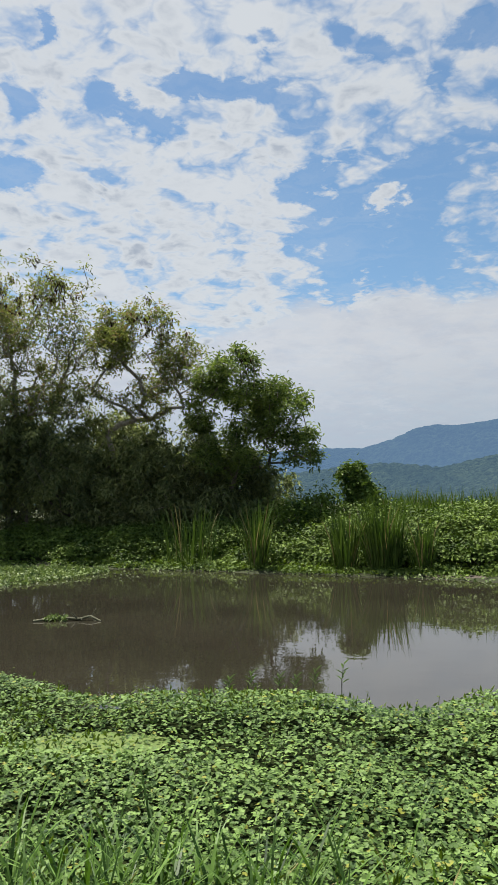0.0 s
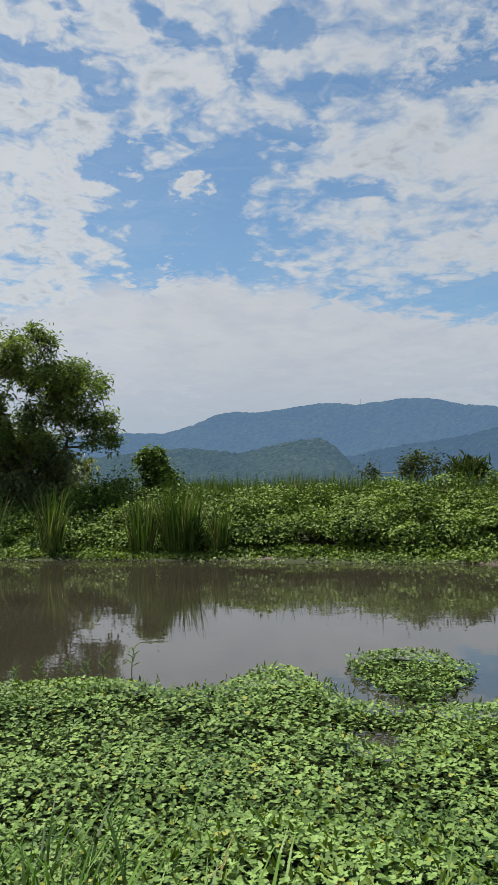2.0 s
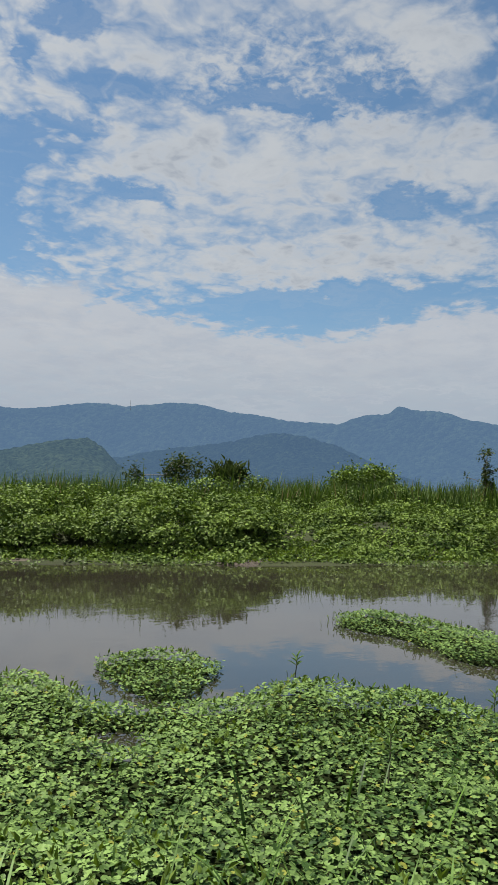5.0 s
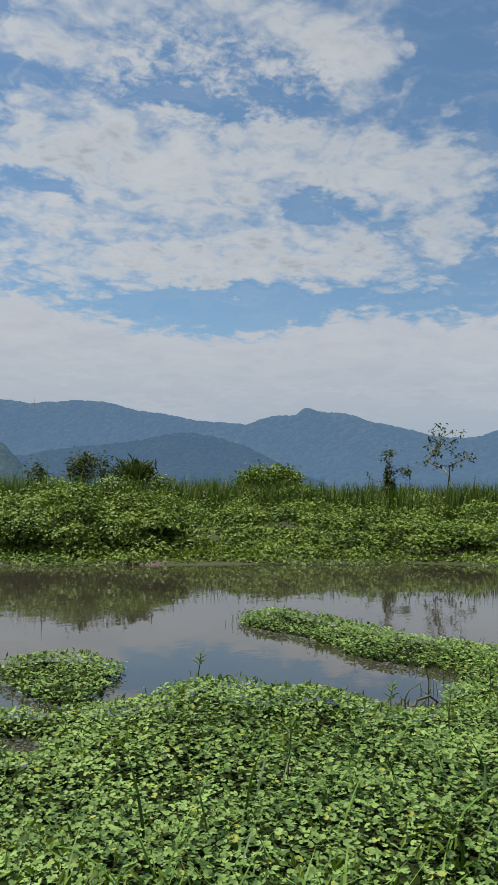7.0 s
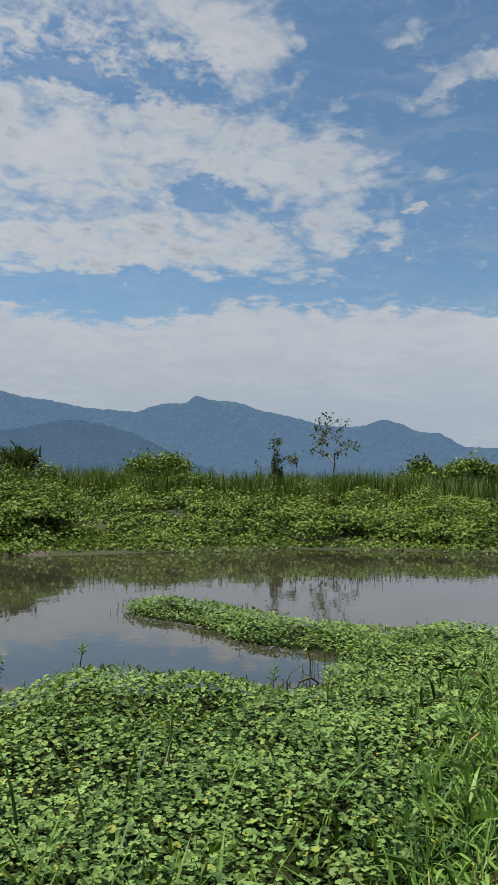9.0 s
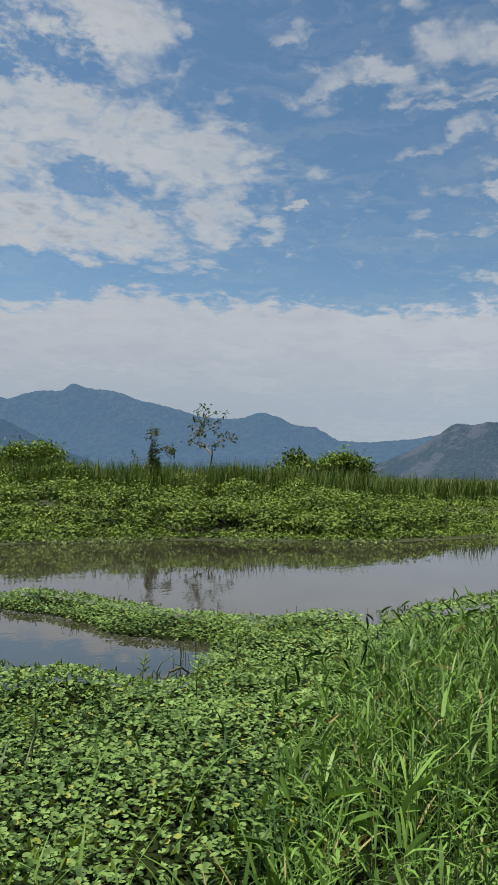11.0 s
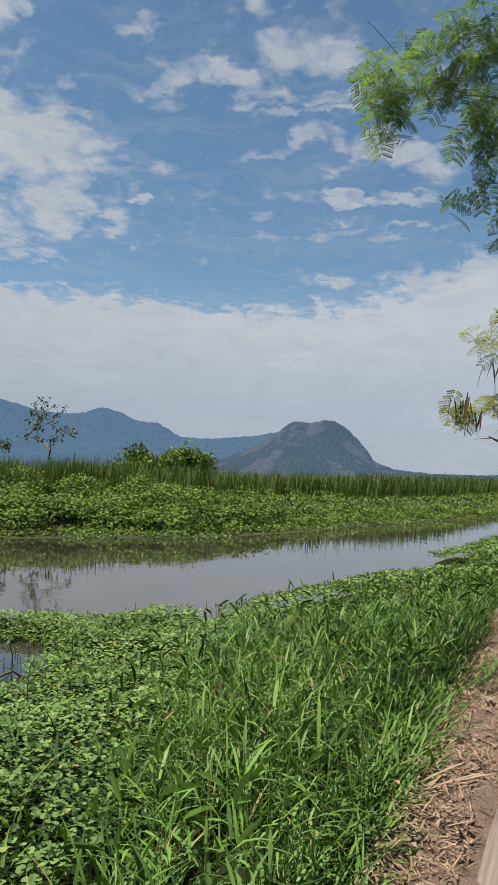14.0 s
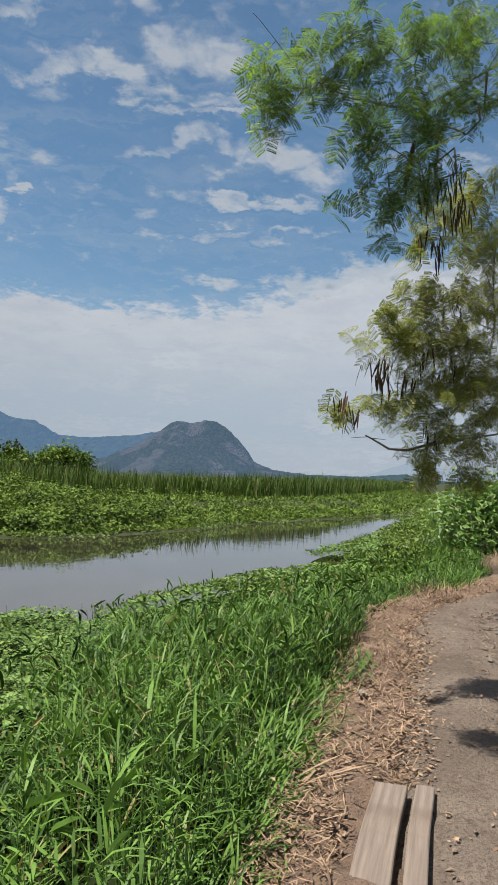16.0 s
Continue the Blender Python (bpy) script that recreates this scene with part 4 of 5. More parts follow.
def build_reeds():
    n = 36000
    s = 14 + 130 * rng.random(n) ** 1.3
    v = 4.6 + 5.5 * rng.random(n) + 4.2 * smoothstep(s, 21, 27) - 3.8 * smoothstep(s, 40, 54)
    p, inland = shore_point(s)
    inland = unit(inland * 0.6 + np.array([0.25, 0.4]))
    base = np.concatenate([p + inland * v[:, None], np.full((n, 1), 0.5)], 1)
    bend = np.arange(n) < 5000
    b, d = np.radians(34 + 18 * rng.random(n)), 27 + 8 * rng.random(n)
    base[bend, 0], base[bend, 1] = (0.3 + d * np.sin(b))[bend], (d * np.cos(b) - 0.7)[bend]
    h = 1.36 + 0.42 * value_noise(s, v, 3.0, 2) + 0.20 * rng.normal(size=n) - 0.34 * smoothstep(s, 38, 52)
    ob = part("reed_belt", *blades(base, rng.random(n) * 6.28, 0.05 + 0.22 * rng.random(n), h, 0.028 + 0.02 * rng.random(n), 0.25 + 0.5 * rng.random(n), 5), REED)
    tagged(ob, "tall green reeds standing behind the bank growth", "reeds", kind="stuff")
    for x, y, r, h, n in ((2.5, 18.9, 0.30, 1.75, 120), (3.45, 18.6, 0.42, 2.0, 260), (0.25, 19.75, 0.26, 2.0, 110), (-1.6, 20.8, 0.7, 1.9, 80), (4.3, 18.1, 0.25, 1.5, 70)):
        a, d = rng.random(n) * 6.28, r * np.sqrt(rng.random(n))
        b = np.stack([x + d * np.cos(a), y + d * np.sin(a) * 0.6, np.full(n, 0.05)], 1)
        base = thing("reed_clump", "upright clump of long dark green reed blades at the water", "reeds", (x, y, 0.05), "reed clumps on the far bank")
        part("blade_tuft", *blades(b, a + rng.normal(size=n) * 0.6, 0.04 + 0.32 * rng.random(n) * d / r, h * (0.6 + 0.45 * rng.random(n)), 0.032, 0.1 + 0.9 * rng.random(n) ** 2, 6), REED, base)


def build_far_trees():
    tree("round light green shrub rising above the reeds", (21.80, 24.30, 0.5), (21.80, 24.30, 1.2),
         [((21.80, 24.30, 2.10), (1.40, 1.2, 0.58))], 110, 60, (0.16, 0.09), BANK_LEAF, BARK, 0.2, 0.008, 0.06, 0, "", 0.2, "shrub")
    tree("broad dark green shrub rising above the reeds", (35.64, 18.02, 0.5), (35.64, 18.02, 1.2),
         [((35.05, 19.13, 1.88), (1.3, 1.3, 0.70)), ((36.23, 16.91, 2.01), (1.4, 1.4, 0.74))], 150, 60, (0.19, 0.10), BANK_LEAF, BARK, 0.22, 0.008, 0.06, 0, "", 0.2, "shrub")
    tree("short trunk wrapped in creeper with a few leafy twigs", (22.33, 18.06, 0.50), (22.28, 18.06, 2.82),
         [((22.29, 18.00, 1.92), (0.16, 0.16, 0.90)), ((22.29, 18.00, 1.92), (0.16, 0.16, 0.90)), ((22.29, 18.00, 1.92), (0.16, 0.16, 0.90)), ((22.29, 18.00, 1.92), (0.16, 0.16, 0.90)), ((22.29, 18.00, 1.92), (0.16, 0.16, 0.90)), ((22.29, 18.00, 1.92), (0.16, 0.16, 0.90)), ((22.28, 18.00, 3.16), (0.25, 0.25, 0.23)), ((22.67, 17.61, 2.54), (0.23, 0.23, 0.18)), ((21.88, 18.40, 2.43), (0.23, 0.23, 0.16))], 84, 12, (0.11, 0.065), LONE_LEAF, BARK, 0.08, 0.009, 0.10, 0, "", 0.3)
    tree("thin young tree with bare limbs and tufts of large leaves", (28.70, 20.00, 0.50), (28.65, 20.06, 1.60),
         [((28.53, 20.11, 4.34), (0.92, 0.92, 0.71)), ((28.59, 20.11, 3.42), (1.32, 1.32, 0.63))], 44, 6, (0.17, 0.10), LONE_LEAF, BARK, 0.09, 0.011, 0.05, 0, "", 0.5)
    tree("dark leafy twigs above the bank growth", (12.17, 22.38, 0.5), (12.17, 22.38, 1.5),
         [((12.17, 22.38, 2.40), (0.75, 0.6, 0.40)), ((10.68, 23.10, 2.29), (0.25, 0.25, 0.30))], 60, 22, (0.14, 0.065), LONE_LEAF, BARK, 0.13, 0.008, 0.04, 0, "", 0.1, "shrub")
    tree("dark upright shrub with brown tips above the bank", (13.52, 21.63, 0.5), (13.52, 21.63, 1.4),
         [((13.52, 21.63, 2.17), (0.55, 0.4, 0.30))], 40, 14, (0.30, 0.06), LONE_LEAF, BARK, 0.14, 0.008, 0.04, 0, "", -0.9, "shrub")
    tree("small tree top far out in the marsh", (34.9, 19.1, 0.5), (34.9, 19.1, 2.4),
         [((34.9, 19.1, 2.9), (0.36, 0.36, 0.36))], 14, 10, (0.15, 0.09), LONE_LEAF, BARK, 0.1, 0.01, 0.04)


# ---------------------------------------------------------------- near shore
def mat_cover(x, y):
    """Where water plants float: 0 to 1, and the distance from their edge."""
    poly = MAT + RIGHT_SHORE
    wob = 0.22 * (value_noise(x, y, 0.5, 3) - 0.5)
    ins = inside(x, y, poly) | inside(x, y, ISLAND)
    d = np.minimum(edge_distance(x, y, poly), np.where(inside(x, y, ISLAND), edge_distance(x, y, ISLAND), 1e9))
    d = np.where(ins, d, -d) + wob
    pud = np.where(inside(x, y, PUDDLE), -1, 1) * edge_distance(x, y, PUDDLE)
    d = np.minimum(d, pud + wob * 0.4)
    return d


def mat_height(x, y, d):
    h = 0.05 + (0.11 * value_noise(x, y, 1.1, 3) + 0.08 * value_noise(x + 40, y, 0.34, 2)) * smoothstep(d, 0.0, 0.5)
    h = h + (0.13 * np.exp(-((x - 3.9) ** 2 + (y - 4.0) ** 2) / 0.5) + 0.06 * np.exp(-((x - 2.0) ** 2 + (y - 5.5) ** 2) / 0.4)) * smoothstep(d, 0.05, 0.45)
    h = h + 0.16 * smoothstep(y, 3.2, 1.4)
    duck = np.where(inside(x, y, DUCKWEED_PATCH), -1, 1) * edge_distance(x, y, DUCKWEED_PATCH)
    return 0.06 + (h - 0.06) * smoothstep(duck, -0.1, 0.45)


def build_mat():
    # litter and stems under the leaves, near black to stand in for gap shade
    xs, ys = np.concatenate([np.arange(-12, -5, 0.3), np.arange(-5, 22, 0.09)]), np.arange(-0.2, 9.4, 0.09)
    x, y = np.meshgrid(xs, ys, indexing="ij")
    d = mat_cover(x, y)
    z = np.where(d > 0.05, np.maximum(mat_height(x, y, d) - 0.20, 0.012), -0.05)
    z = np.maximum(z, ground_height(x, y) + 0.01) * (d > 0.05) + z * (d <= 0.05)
    ob = part("plant_litter", np.stack([x, y, z], -1).reshape(-1, 3), grid_faces(len(xs), len(ys))[:, ::-1], SHADED_LITTER, smooth=True)
    tagged(ob, "wet stems and litter, coloured near black as shade between the floating leaves", "plant litter", kind="stuff")

    def scatter(n, x0, x1, y0, y1, low, high):
        x, y = x0 + (x1 - x0) * rng.random(n), y0 + (y1 - y0) * rng.random(n)
        d = mat_cover(x, y)
        thin = value_noise(x, y, 0.36, 3)
        duck = inside(x, y, DUCKWEED_PATCH)
        keep = (d > 0.0) & (rng.random(n) < 0.38 + 0.75 * smoothstep(thin, 0.30, 0.62)) & (~duck | (rng.random(n) < 0.4)) & (y > path_edge(x) + 0.4)
        keep &= (d > 0.15) | (rng.random(n) < 0.85)
        x, y, d = x[keep], y[keep], d[keep]
        z = np.maximum(mat_height(x, y, d), ground_height(x, y) + 0.12) + low + (high - low) * rng.random(len(x))
        return np.stack([x, y, np.maximum(z, 0.015)], 1)

    pieces = []
    for n, x0, x1, y0, y1, low, high, size in ((165000, -3.8, 8.2, 0.8, 8.0, -0.03, 0.05, 0.031), (12000, -3.8, 8.2, 0.8, 8.0, -0.11, -0.04, 0.037), (7000, -11, -3.8, 0.8, 9.3, -0.03, 0.05, 0.075),
                                               (26000, 8.0, 20, 0.0, 4.2, -0.03, 0.05, 0.050)):
        p = scatter(n, x0, x1, y0, y1, low, high)
        m = len(p)
        nor = unit(np.array([0.0, -0.12, 1.0]) + rng.normal(size=(m, 3)) * 0.38)
        tip = rand_dir(m) * np.array([1, 1, 0.1])
        k = 0.65 + 0.6 * rng.random(m)
        pieces.append(leaf_cloud(ROUND, p, tip, nor, size * k, size * k * 1.02))
    ob = part("floating_plants", *join(pieces), MAT_LEAF)
    tagged(ob, "carpet of round green water plant leaves on the pond edge", "water plants", kind="stuff")

    # small-leaved herbs between them
    n = 24000
    x, y = -4 + 26 * rng.random(n), 0.5 + 7 * rng.random(n)
    d = mat_cover(x, y)
    keep = (d > -0.08) & (value_noise(x, y, 1.2, 3) > 0.50)
    x, y, d = x[keep], y[keep], d[keep]
    p = np.stack([x, y, np.maximum(mat_height(x, y, d), 0.01) + 0.05 * rng.random(len(x))], 1)
    ob = part("marsh_herbs", *leaf_cloud(DIAMOND, p, rand_dir(len(p)) + np.array([0, 0, 0.7]), rand_dir(len(p)), 0.06, 0.022), LOW_LEAF)
    tagged(ob, "small yellowish green herbs among the water plants", "water plants", kind="stuff")

    # thin stems standing in the water round the edge
    n = 5000
    x, y = -3 + 13 * rng.random(n), 2.0 + 6 * rng.random(n)
    d = mat_cover(x, y)
    keep = (d > -0.22) & (d < 0.05) & (rng.random(n) < 0.7) & (value_noise(x, y, 0.7, 2) > 0.42)
    a = np.stack([x, y, np.full(n, -0.03)], 1)[keep]
    b = a + np.stack([rng.normal(size=len(a)) * 0.02, rng.normal(size=len(a)) * 0.02, 0.07 + 0.09 * rng.random(len(a))], 1)
    v, f = tubes(a, b, 0.004, 0.0025, 4)
    tops = leaf_cloud(DIAMOND, b, rand_dir(len(b)) * np.array([1, 1, 0.3]), rand_dir(len(b)) * 0.3 + np.array([0, 0, 1]), 0.03, 0.022)
    ob = part("water_stems", *join([(v, f), tops]), LOW_LEAF)
    tagged(ob, "thin plant stems standing in the shallow water", "water plants", kind="stuff")

    c = np.array(DUCKWEED_PATCH).mean(0)
    a = np.linspace(0, 2 * np.pi, 60, endpoint=False)
    r = 1 + 0.35 * (value_noise(np.cos(a) * 2, np.sin(a) * 2, 0.8, 3) - 0.5)
    rim = np.stack([c[0] + 0.55 * r * np.cos(a), c[1] + 0.30 * r * np.sin(a), np.full(60, 0.055)], 1)
    v = np.concatenate([[[c[0], c[1], 0.06]], rim])
    ob = part("duckweed", v, np.array([(0, k + 1, (k + 1) % 60 + 1) for k in range(60)]), DUCKWEED)
    tagged(ob, "bright yellow green patch of duckweed", "duckweed", kind="stuff")

    # the pale mat by the far trees, and the fringe along the far shore
    n = 9000
    x, y = -12 + 9 * rng.random(n), 15.8 + 6.8 * rng.random(n)
    keep = inside(x, y, FAR_MAT)
    p1 = np.stack([x, y, 0.03 + 0.05 * rng.random(n)], 1)[keep]
    s = 8 + 110 * rng.random(16000)
    reach = 2.2 * np.maximum(value_noise(s, s * 0 + 3, 2.2, 3) - 0.38, 0) + 1.6 * smoothstep(s, 50, 75)
    v = 0.55 - (0.55 + reach) * rng.random(16000)
    q, inland = shore_point(s)
    p2 = np.concatenate([q + inland * v[:, None], (0.02 + 0.07 * rng.random((16000, 1)))], 1)[value_noise(s, v * 3, 0.9, 2) > 0.42]
    p = np.concatenate([p1, p2])
    m = len(p)
    ob = part("shore_fringe", *leaf_cloud(DIAMOND, p, rand_dir(m), unit(np.array([0, 0, 1.0]) + rng.normal(size=(m, 3)) * 0.4), 0.10 * (0.7 + 0.6 * rng.random(m)), 0.08), FRINGE_LEAF)
    tagged(ob, "low pale green plants floating along the far shore", "water plants", kind="stuff")


def build_shore_herbs():
    """Low fresh herbs between the water and the foot of the bank growth."""
    n = 15000
    s = 7 + 48 * rng.random(n)
    v = -0.15 + 1.25 * rng.random(n) + 0.9 * (value_noise(s, s * 0 + 5, 1.3, 3) - 0.5)
    q, inland = shore_point(s)
    rise = 0.03 + (0.10 + 0.14 * value_noise(s, v, 0.8, 2)) * smoothstep(v, 0.0, 0.9)
    p = np.concatenate([q + inland * v[:, None], (rise + 0.10 * rng.random(n))[:, None]], 1)[value_noise(s, v * 2, 0.8, 3) > 0.46]
    m = len(p)
    ob = part("shore_herbs", *leaf_cloud(DIAMOND, p, rand_dir(m) + np.array([0, 0, 0.4]), unit(np.array([0, 0, 1.0]) + rng.normal(size=(m, 3)) * 0.5), 0.085 * (0.6 + 0.7 * rng.random(m)), 0.05), LOW_LEAF)
    tagged(ob, "low fresh green herbs on the muddy far shore", "herbs", kind="stuff")


GRASS_BED = [(2.3, 0.5), (2.8, 0.8), (3.9, 1.4), (5.4, 1.95), (7.0, 1.95), (8.2, 1.65), (9.6, 1.05), (11.2, 0.45), (13, -0.3), (14.5, -1.0), (14.6, -1.8), (12.8, -1.75), (10.3, -1.25), (9, -0.55), (8, -0.22), (6.9, -0.30), (6.1, -0.26), (5.2, -0.17), (4.7, -0.08), (4.2, -0.02), (3.7, -0.12), (3.2, -0.14), (2.7, -0.10), (2.0, -0.22)]


def build_grass():
    def bed(n, x0, x1, y0, y1, test):
        x, y = x0 + (x1 - x0) * rng.random(n), y0 + (y1 - y0) * rng.random(n)
        k = test(x, y)
        x, y = x[k], y[k]
        return np.stack([x, y, np.maximum(ground_height(x, y), 0.0)], 1)

    bed_test = lambda x, y: inside(x, y, GRASS_BED) & (rng.random(len(x)) < 0.16 + 1.0 * smoothstep(value_noise(x, y, 0.42, 2), 0.34, 0.62))

    def tall(b):
        h = (0.50 + 0.30 * value_noise(b[:, 0], b[:, 1], 0.8, 2)) * (0.6 + 0.6 * rng.random(len(b)))
        side = b[:, 1] > path_edge(b[:, 0]) + 0.6
        return h * (1 - 0.58 * smoothstep(b[:, 0], 4.5, 9.0)) * (np.where(side, 0.45, 0.8) + np.where(side, 0.55, 0.2) * smoothstep(edge_distance(b[:, 0], b[:, 1], GRASS_BED), 0.0, 0.6))

    b = bed(7000, 2.0, 16, -2, 3, bed_test)
    n = len(b)
    long_blades = blades(b, rng.random(n) * 6.28, 0.1 + 0.35 * rng.random(n), tall(b), 0.005 + 0.006 * rng.random(n), 0.4 + 1.4 * rng.random(n), 6)
    # upright stems, each with lance leaves that arch outwards
    b = bed(20000, 2.0, 16, -2, 3, bed_test)
    n, h = len(b), tall(b)
    lean = rng.normal(size=(n, 2)) * 0.09
    tops = b + np.concatenate([lean * h[:, None], h[:, None]], 1)
    culms = tubes(b, tops, 0.0022, 0.0012, 3)
    per = 6
    t = np.tile(np.linspace(0.25, 1.0, per), n)
    foot = np.repeat(b, per, 0) + np.repeat(tops - b, per, 0) * t[:, None]
    a = np.repeat(rng.random(n) * 6.28, per) + np.tile(np.arange(per) * 2.5, n) + rng.normal(size=n * per) * 0.4
    k = rng.random(n * per)
    lances = blades(foot, a, 0.45 + 0.85 * k, 0.08 + 0.11 * rng.random(n * per), 0.006 + 0.008 * rng.random(n * per), 0.5 + 1.1 * k, 4)
    ob = part("tall_grass", *join([long_blades, culms, lances]), GRASS)
    tagged(ob, "dense bed of tall fresh green grass beside the path", "grass", kind="stuff")
    # low arching tufts that hang over the edge of the mulch
    n = 5200
    x = 2.2 + 10.5 * rng.random(n) ** 1.2
    y = path_edge(x) + 0.34 - 0.34 * rng.random(n) * (0.3 + 1.1 * value_noise(x, x * 0 + 3, 0.45, 2)) + 0.05 * rng.normal(size=n)
    b = np.stack([x, y, np.maximum(ground_height(x, y), 0.1) - 0.02], 1)
    ob = part("edge_grass", *blades(b, -1.57 + 1.3 * rng.normal(size=n), 0.25 + 0.5 * rng.random(n), 0.12 + 0.20 * rng.random(n), 0.007 + 0.009 * rng.random(n), 0.8 + 1.2 * rng.random(n), 6), GRASS)
    tagged(ob, "short arching green grass hanging over the mulch", "grass", kind="stuff")
    # broad leaves on stems in the bed
    b = bed(5000, 2.0, 16, -2, 3, lambda x, y: inside(x, y, GRASS_BED))
    n = len(b)
    p = b + np.stack([np.zeros(n), np.zeros(n), 0.15 + 0.45 * rng.random(n)], 1)
    ob = part("grass_leaves", *leaf_cloud(OVAL, p, rand_dir(n) + np.array([0, 0, 0.5]), rand_dir(n) * 0.6 + np.array([0, 0, 1]), 0.13 * (0.6 + 0.7 * rng.random(n)), 0.022), GRASS)
    tagged(ob, "narrow leaves of weeds among the tall grass", "grass", kind="stuff")
    # the thinner fringe at the foot of the bank
    b = bed(6500, -3, 4, 0.4, 3.0, lambda x, y: rng.random(len(x)) < smoothstep(y, 2.9, 1.2) * (0.12 + 0.88 * smoothstep(x, 1.6, -0.8)) * (0.5 + value_noise(x, y, 0.6, 2)))
    b = np.concatenate([b, bed(5200, -2.2, 1.0, 1.0, 3.0, lambda x, y: rng.random(len(x)) < smoothstep(y, 3.1, 2.2) * smoothstep(x, 1.0, -0.3) * (0.3 + 0.7 * value_noise(x, y, 0.5, 2)))])
    b = np.concatenate([b, bed(3600, -9, 2.4, -0.1, 1.6, lambda x, y: rng.random(len(x)) < 0.4 + 0.6 * value_noise(x, y, 0.6, 2))])
    n = len(b)
    ob = part("bank_grass", *blades(b, rng.random(n) * 6.28, 0.1 + 0.5 * rng.random(n), 0.34 + 0.34 * rng.random(n), 0.008 + 0.012 * rng.random(n), 0.5 + 1.3 * rng.random(n), 6), GRASS)
    tagged(ob, "loose green grass blades at the foot of the bank", "grass", kind="stuff")


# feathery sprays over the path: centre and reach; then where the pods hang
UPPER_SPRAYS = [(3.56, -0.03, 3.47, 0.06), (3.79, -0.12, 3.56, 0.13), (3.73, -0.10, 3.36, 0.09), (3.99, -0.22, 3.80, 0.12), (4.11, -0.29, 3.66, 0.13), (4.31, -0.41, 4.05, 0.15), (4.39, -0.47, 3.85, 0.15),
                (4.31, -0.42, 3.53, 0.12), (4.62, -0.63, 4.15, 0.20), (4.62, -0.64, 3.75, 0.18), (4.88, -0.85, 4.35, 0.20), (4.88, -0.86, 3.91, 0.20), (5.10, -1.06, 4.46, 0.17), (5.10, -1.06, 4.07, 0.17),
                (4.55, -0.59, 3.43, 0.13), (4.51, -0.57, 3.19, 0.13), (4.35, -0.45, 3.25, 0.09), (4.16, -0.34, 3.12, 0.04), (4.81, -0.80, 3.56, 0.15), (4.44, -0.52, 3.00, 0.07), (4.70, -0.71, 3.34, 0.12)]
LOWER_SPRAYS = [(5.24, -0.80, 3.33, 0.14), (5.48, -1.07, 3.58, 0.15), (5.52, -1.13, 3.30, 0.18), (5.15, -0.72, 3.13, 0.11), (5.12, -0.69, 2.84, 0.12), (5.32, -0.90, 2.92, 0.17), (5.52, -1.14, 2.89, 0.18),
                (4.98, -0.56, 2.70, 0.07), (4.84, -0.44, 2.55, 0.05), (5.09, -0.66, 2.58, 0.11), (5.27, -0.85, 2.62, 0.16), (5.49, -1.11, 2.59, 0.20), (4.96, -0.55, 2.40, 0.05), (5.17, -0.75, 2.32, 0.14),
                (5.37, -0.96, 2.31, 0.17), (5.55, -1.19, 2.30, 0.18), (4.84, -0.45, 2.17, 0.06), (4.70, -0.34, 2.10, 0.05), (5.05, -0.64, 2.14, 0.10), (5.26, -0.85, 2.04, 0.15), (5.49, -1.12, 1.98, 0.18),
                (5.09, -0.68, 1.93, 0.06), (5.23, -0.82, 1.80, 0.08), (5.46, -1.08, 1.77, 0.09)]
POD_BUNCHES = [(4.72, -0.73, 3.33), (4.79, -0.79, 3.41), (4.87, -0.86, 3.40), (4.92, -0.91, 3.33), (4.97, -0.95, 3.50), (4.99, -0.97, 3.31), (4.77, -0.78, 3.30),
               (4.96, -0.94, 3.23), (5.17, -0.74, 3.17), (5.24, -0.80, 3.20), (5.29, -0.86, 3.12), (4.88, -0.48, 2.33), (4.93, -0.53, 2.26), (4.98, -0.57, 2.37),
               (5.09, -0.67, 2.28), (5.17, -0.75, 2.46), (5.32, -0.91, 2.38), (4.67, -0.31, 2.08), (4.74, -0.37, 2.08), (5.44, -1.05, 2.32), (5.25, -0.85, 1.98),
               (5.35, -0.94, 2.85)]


def feather_leaf():
    """One doubly feathered leaf, a metre long: small pointed leaflets along paired side stalks."""
    v, f = [], []
    for pair in range(5):
        x = 0.20 + 0.18 * pair
        reach = 0.42 * (1 - 0.5 * abs(pair - 2.0) / 3.0)
        for side in (-1, 1):
            for j in range(9):
                t = (j + 1) / 9
                px, py = x + 0.45 * reach * t, side * reach * t
                sag = -0.35 * (px - 0.4) ** 2 - 0.6 * py * py
                for s2 in (-1, 1):
                    k = len(v)
                    lx, ly = 0.092 * (1 - 0.4 * abs(t - 0.5)), 0.019
                    ax, ay = 0.9 * s2 + 0.25, -0.35 * side * s2 + 0.5 * side
                    m = math.hypot(ax, ay)
                    ax, ay = ax / m, ay / m
                    v += [(px, py, sag), (px + 0.45 * lx * ax - ly * ay, py + 0.45 * lx * ay + ly * ax, sag - 0.01),
                          (px + lx * ax, py + lx * ay, sag - 0.02), (px + 0.45 * lx * ax + ly * ay, py + 0.45 * lx * ay - ly * ax, sag - 0.01)]
                    f += [(k, k + 2, k + 1), (k, k + 3, k + 2)]
    return np.array(v), np.array(f)


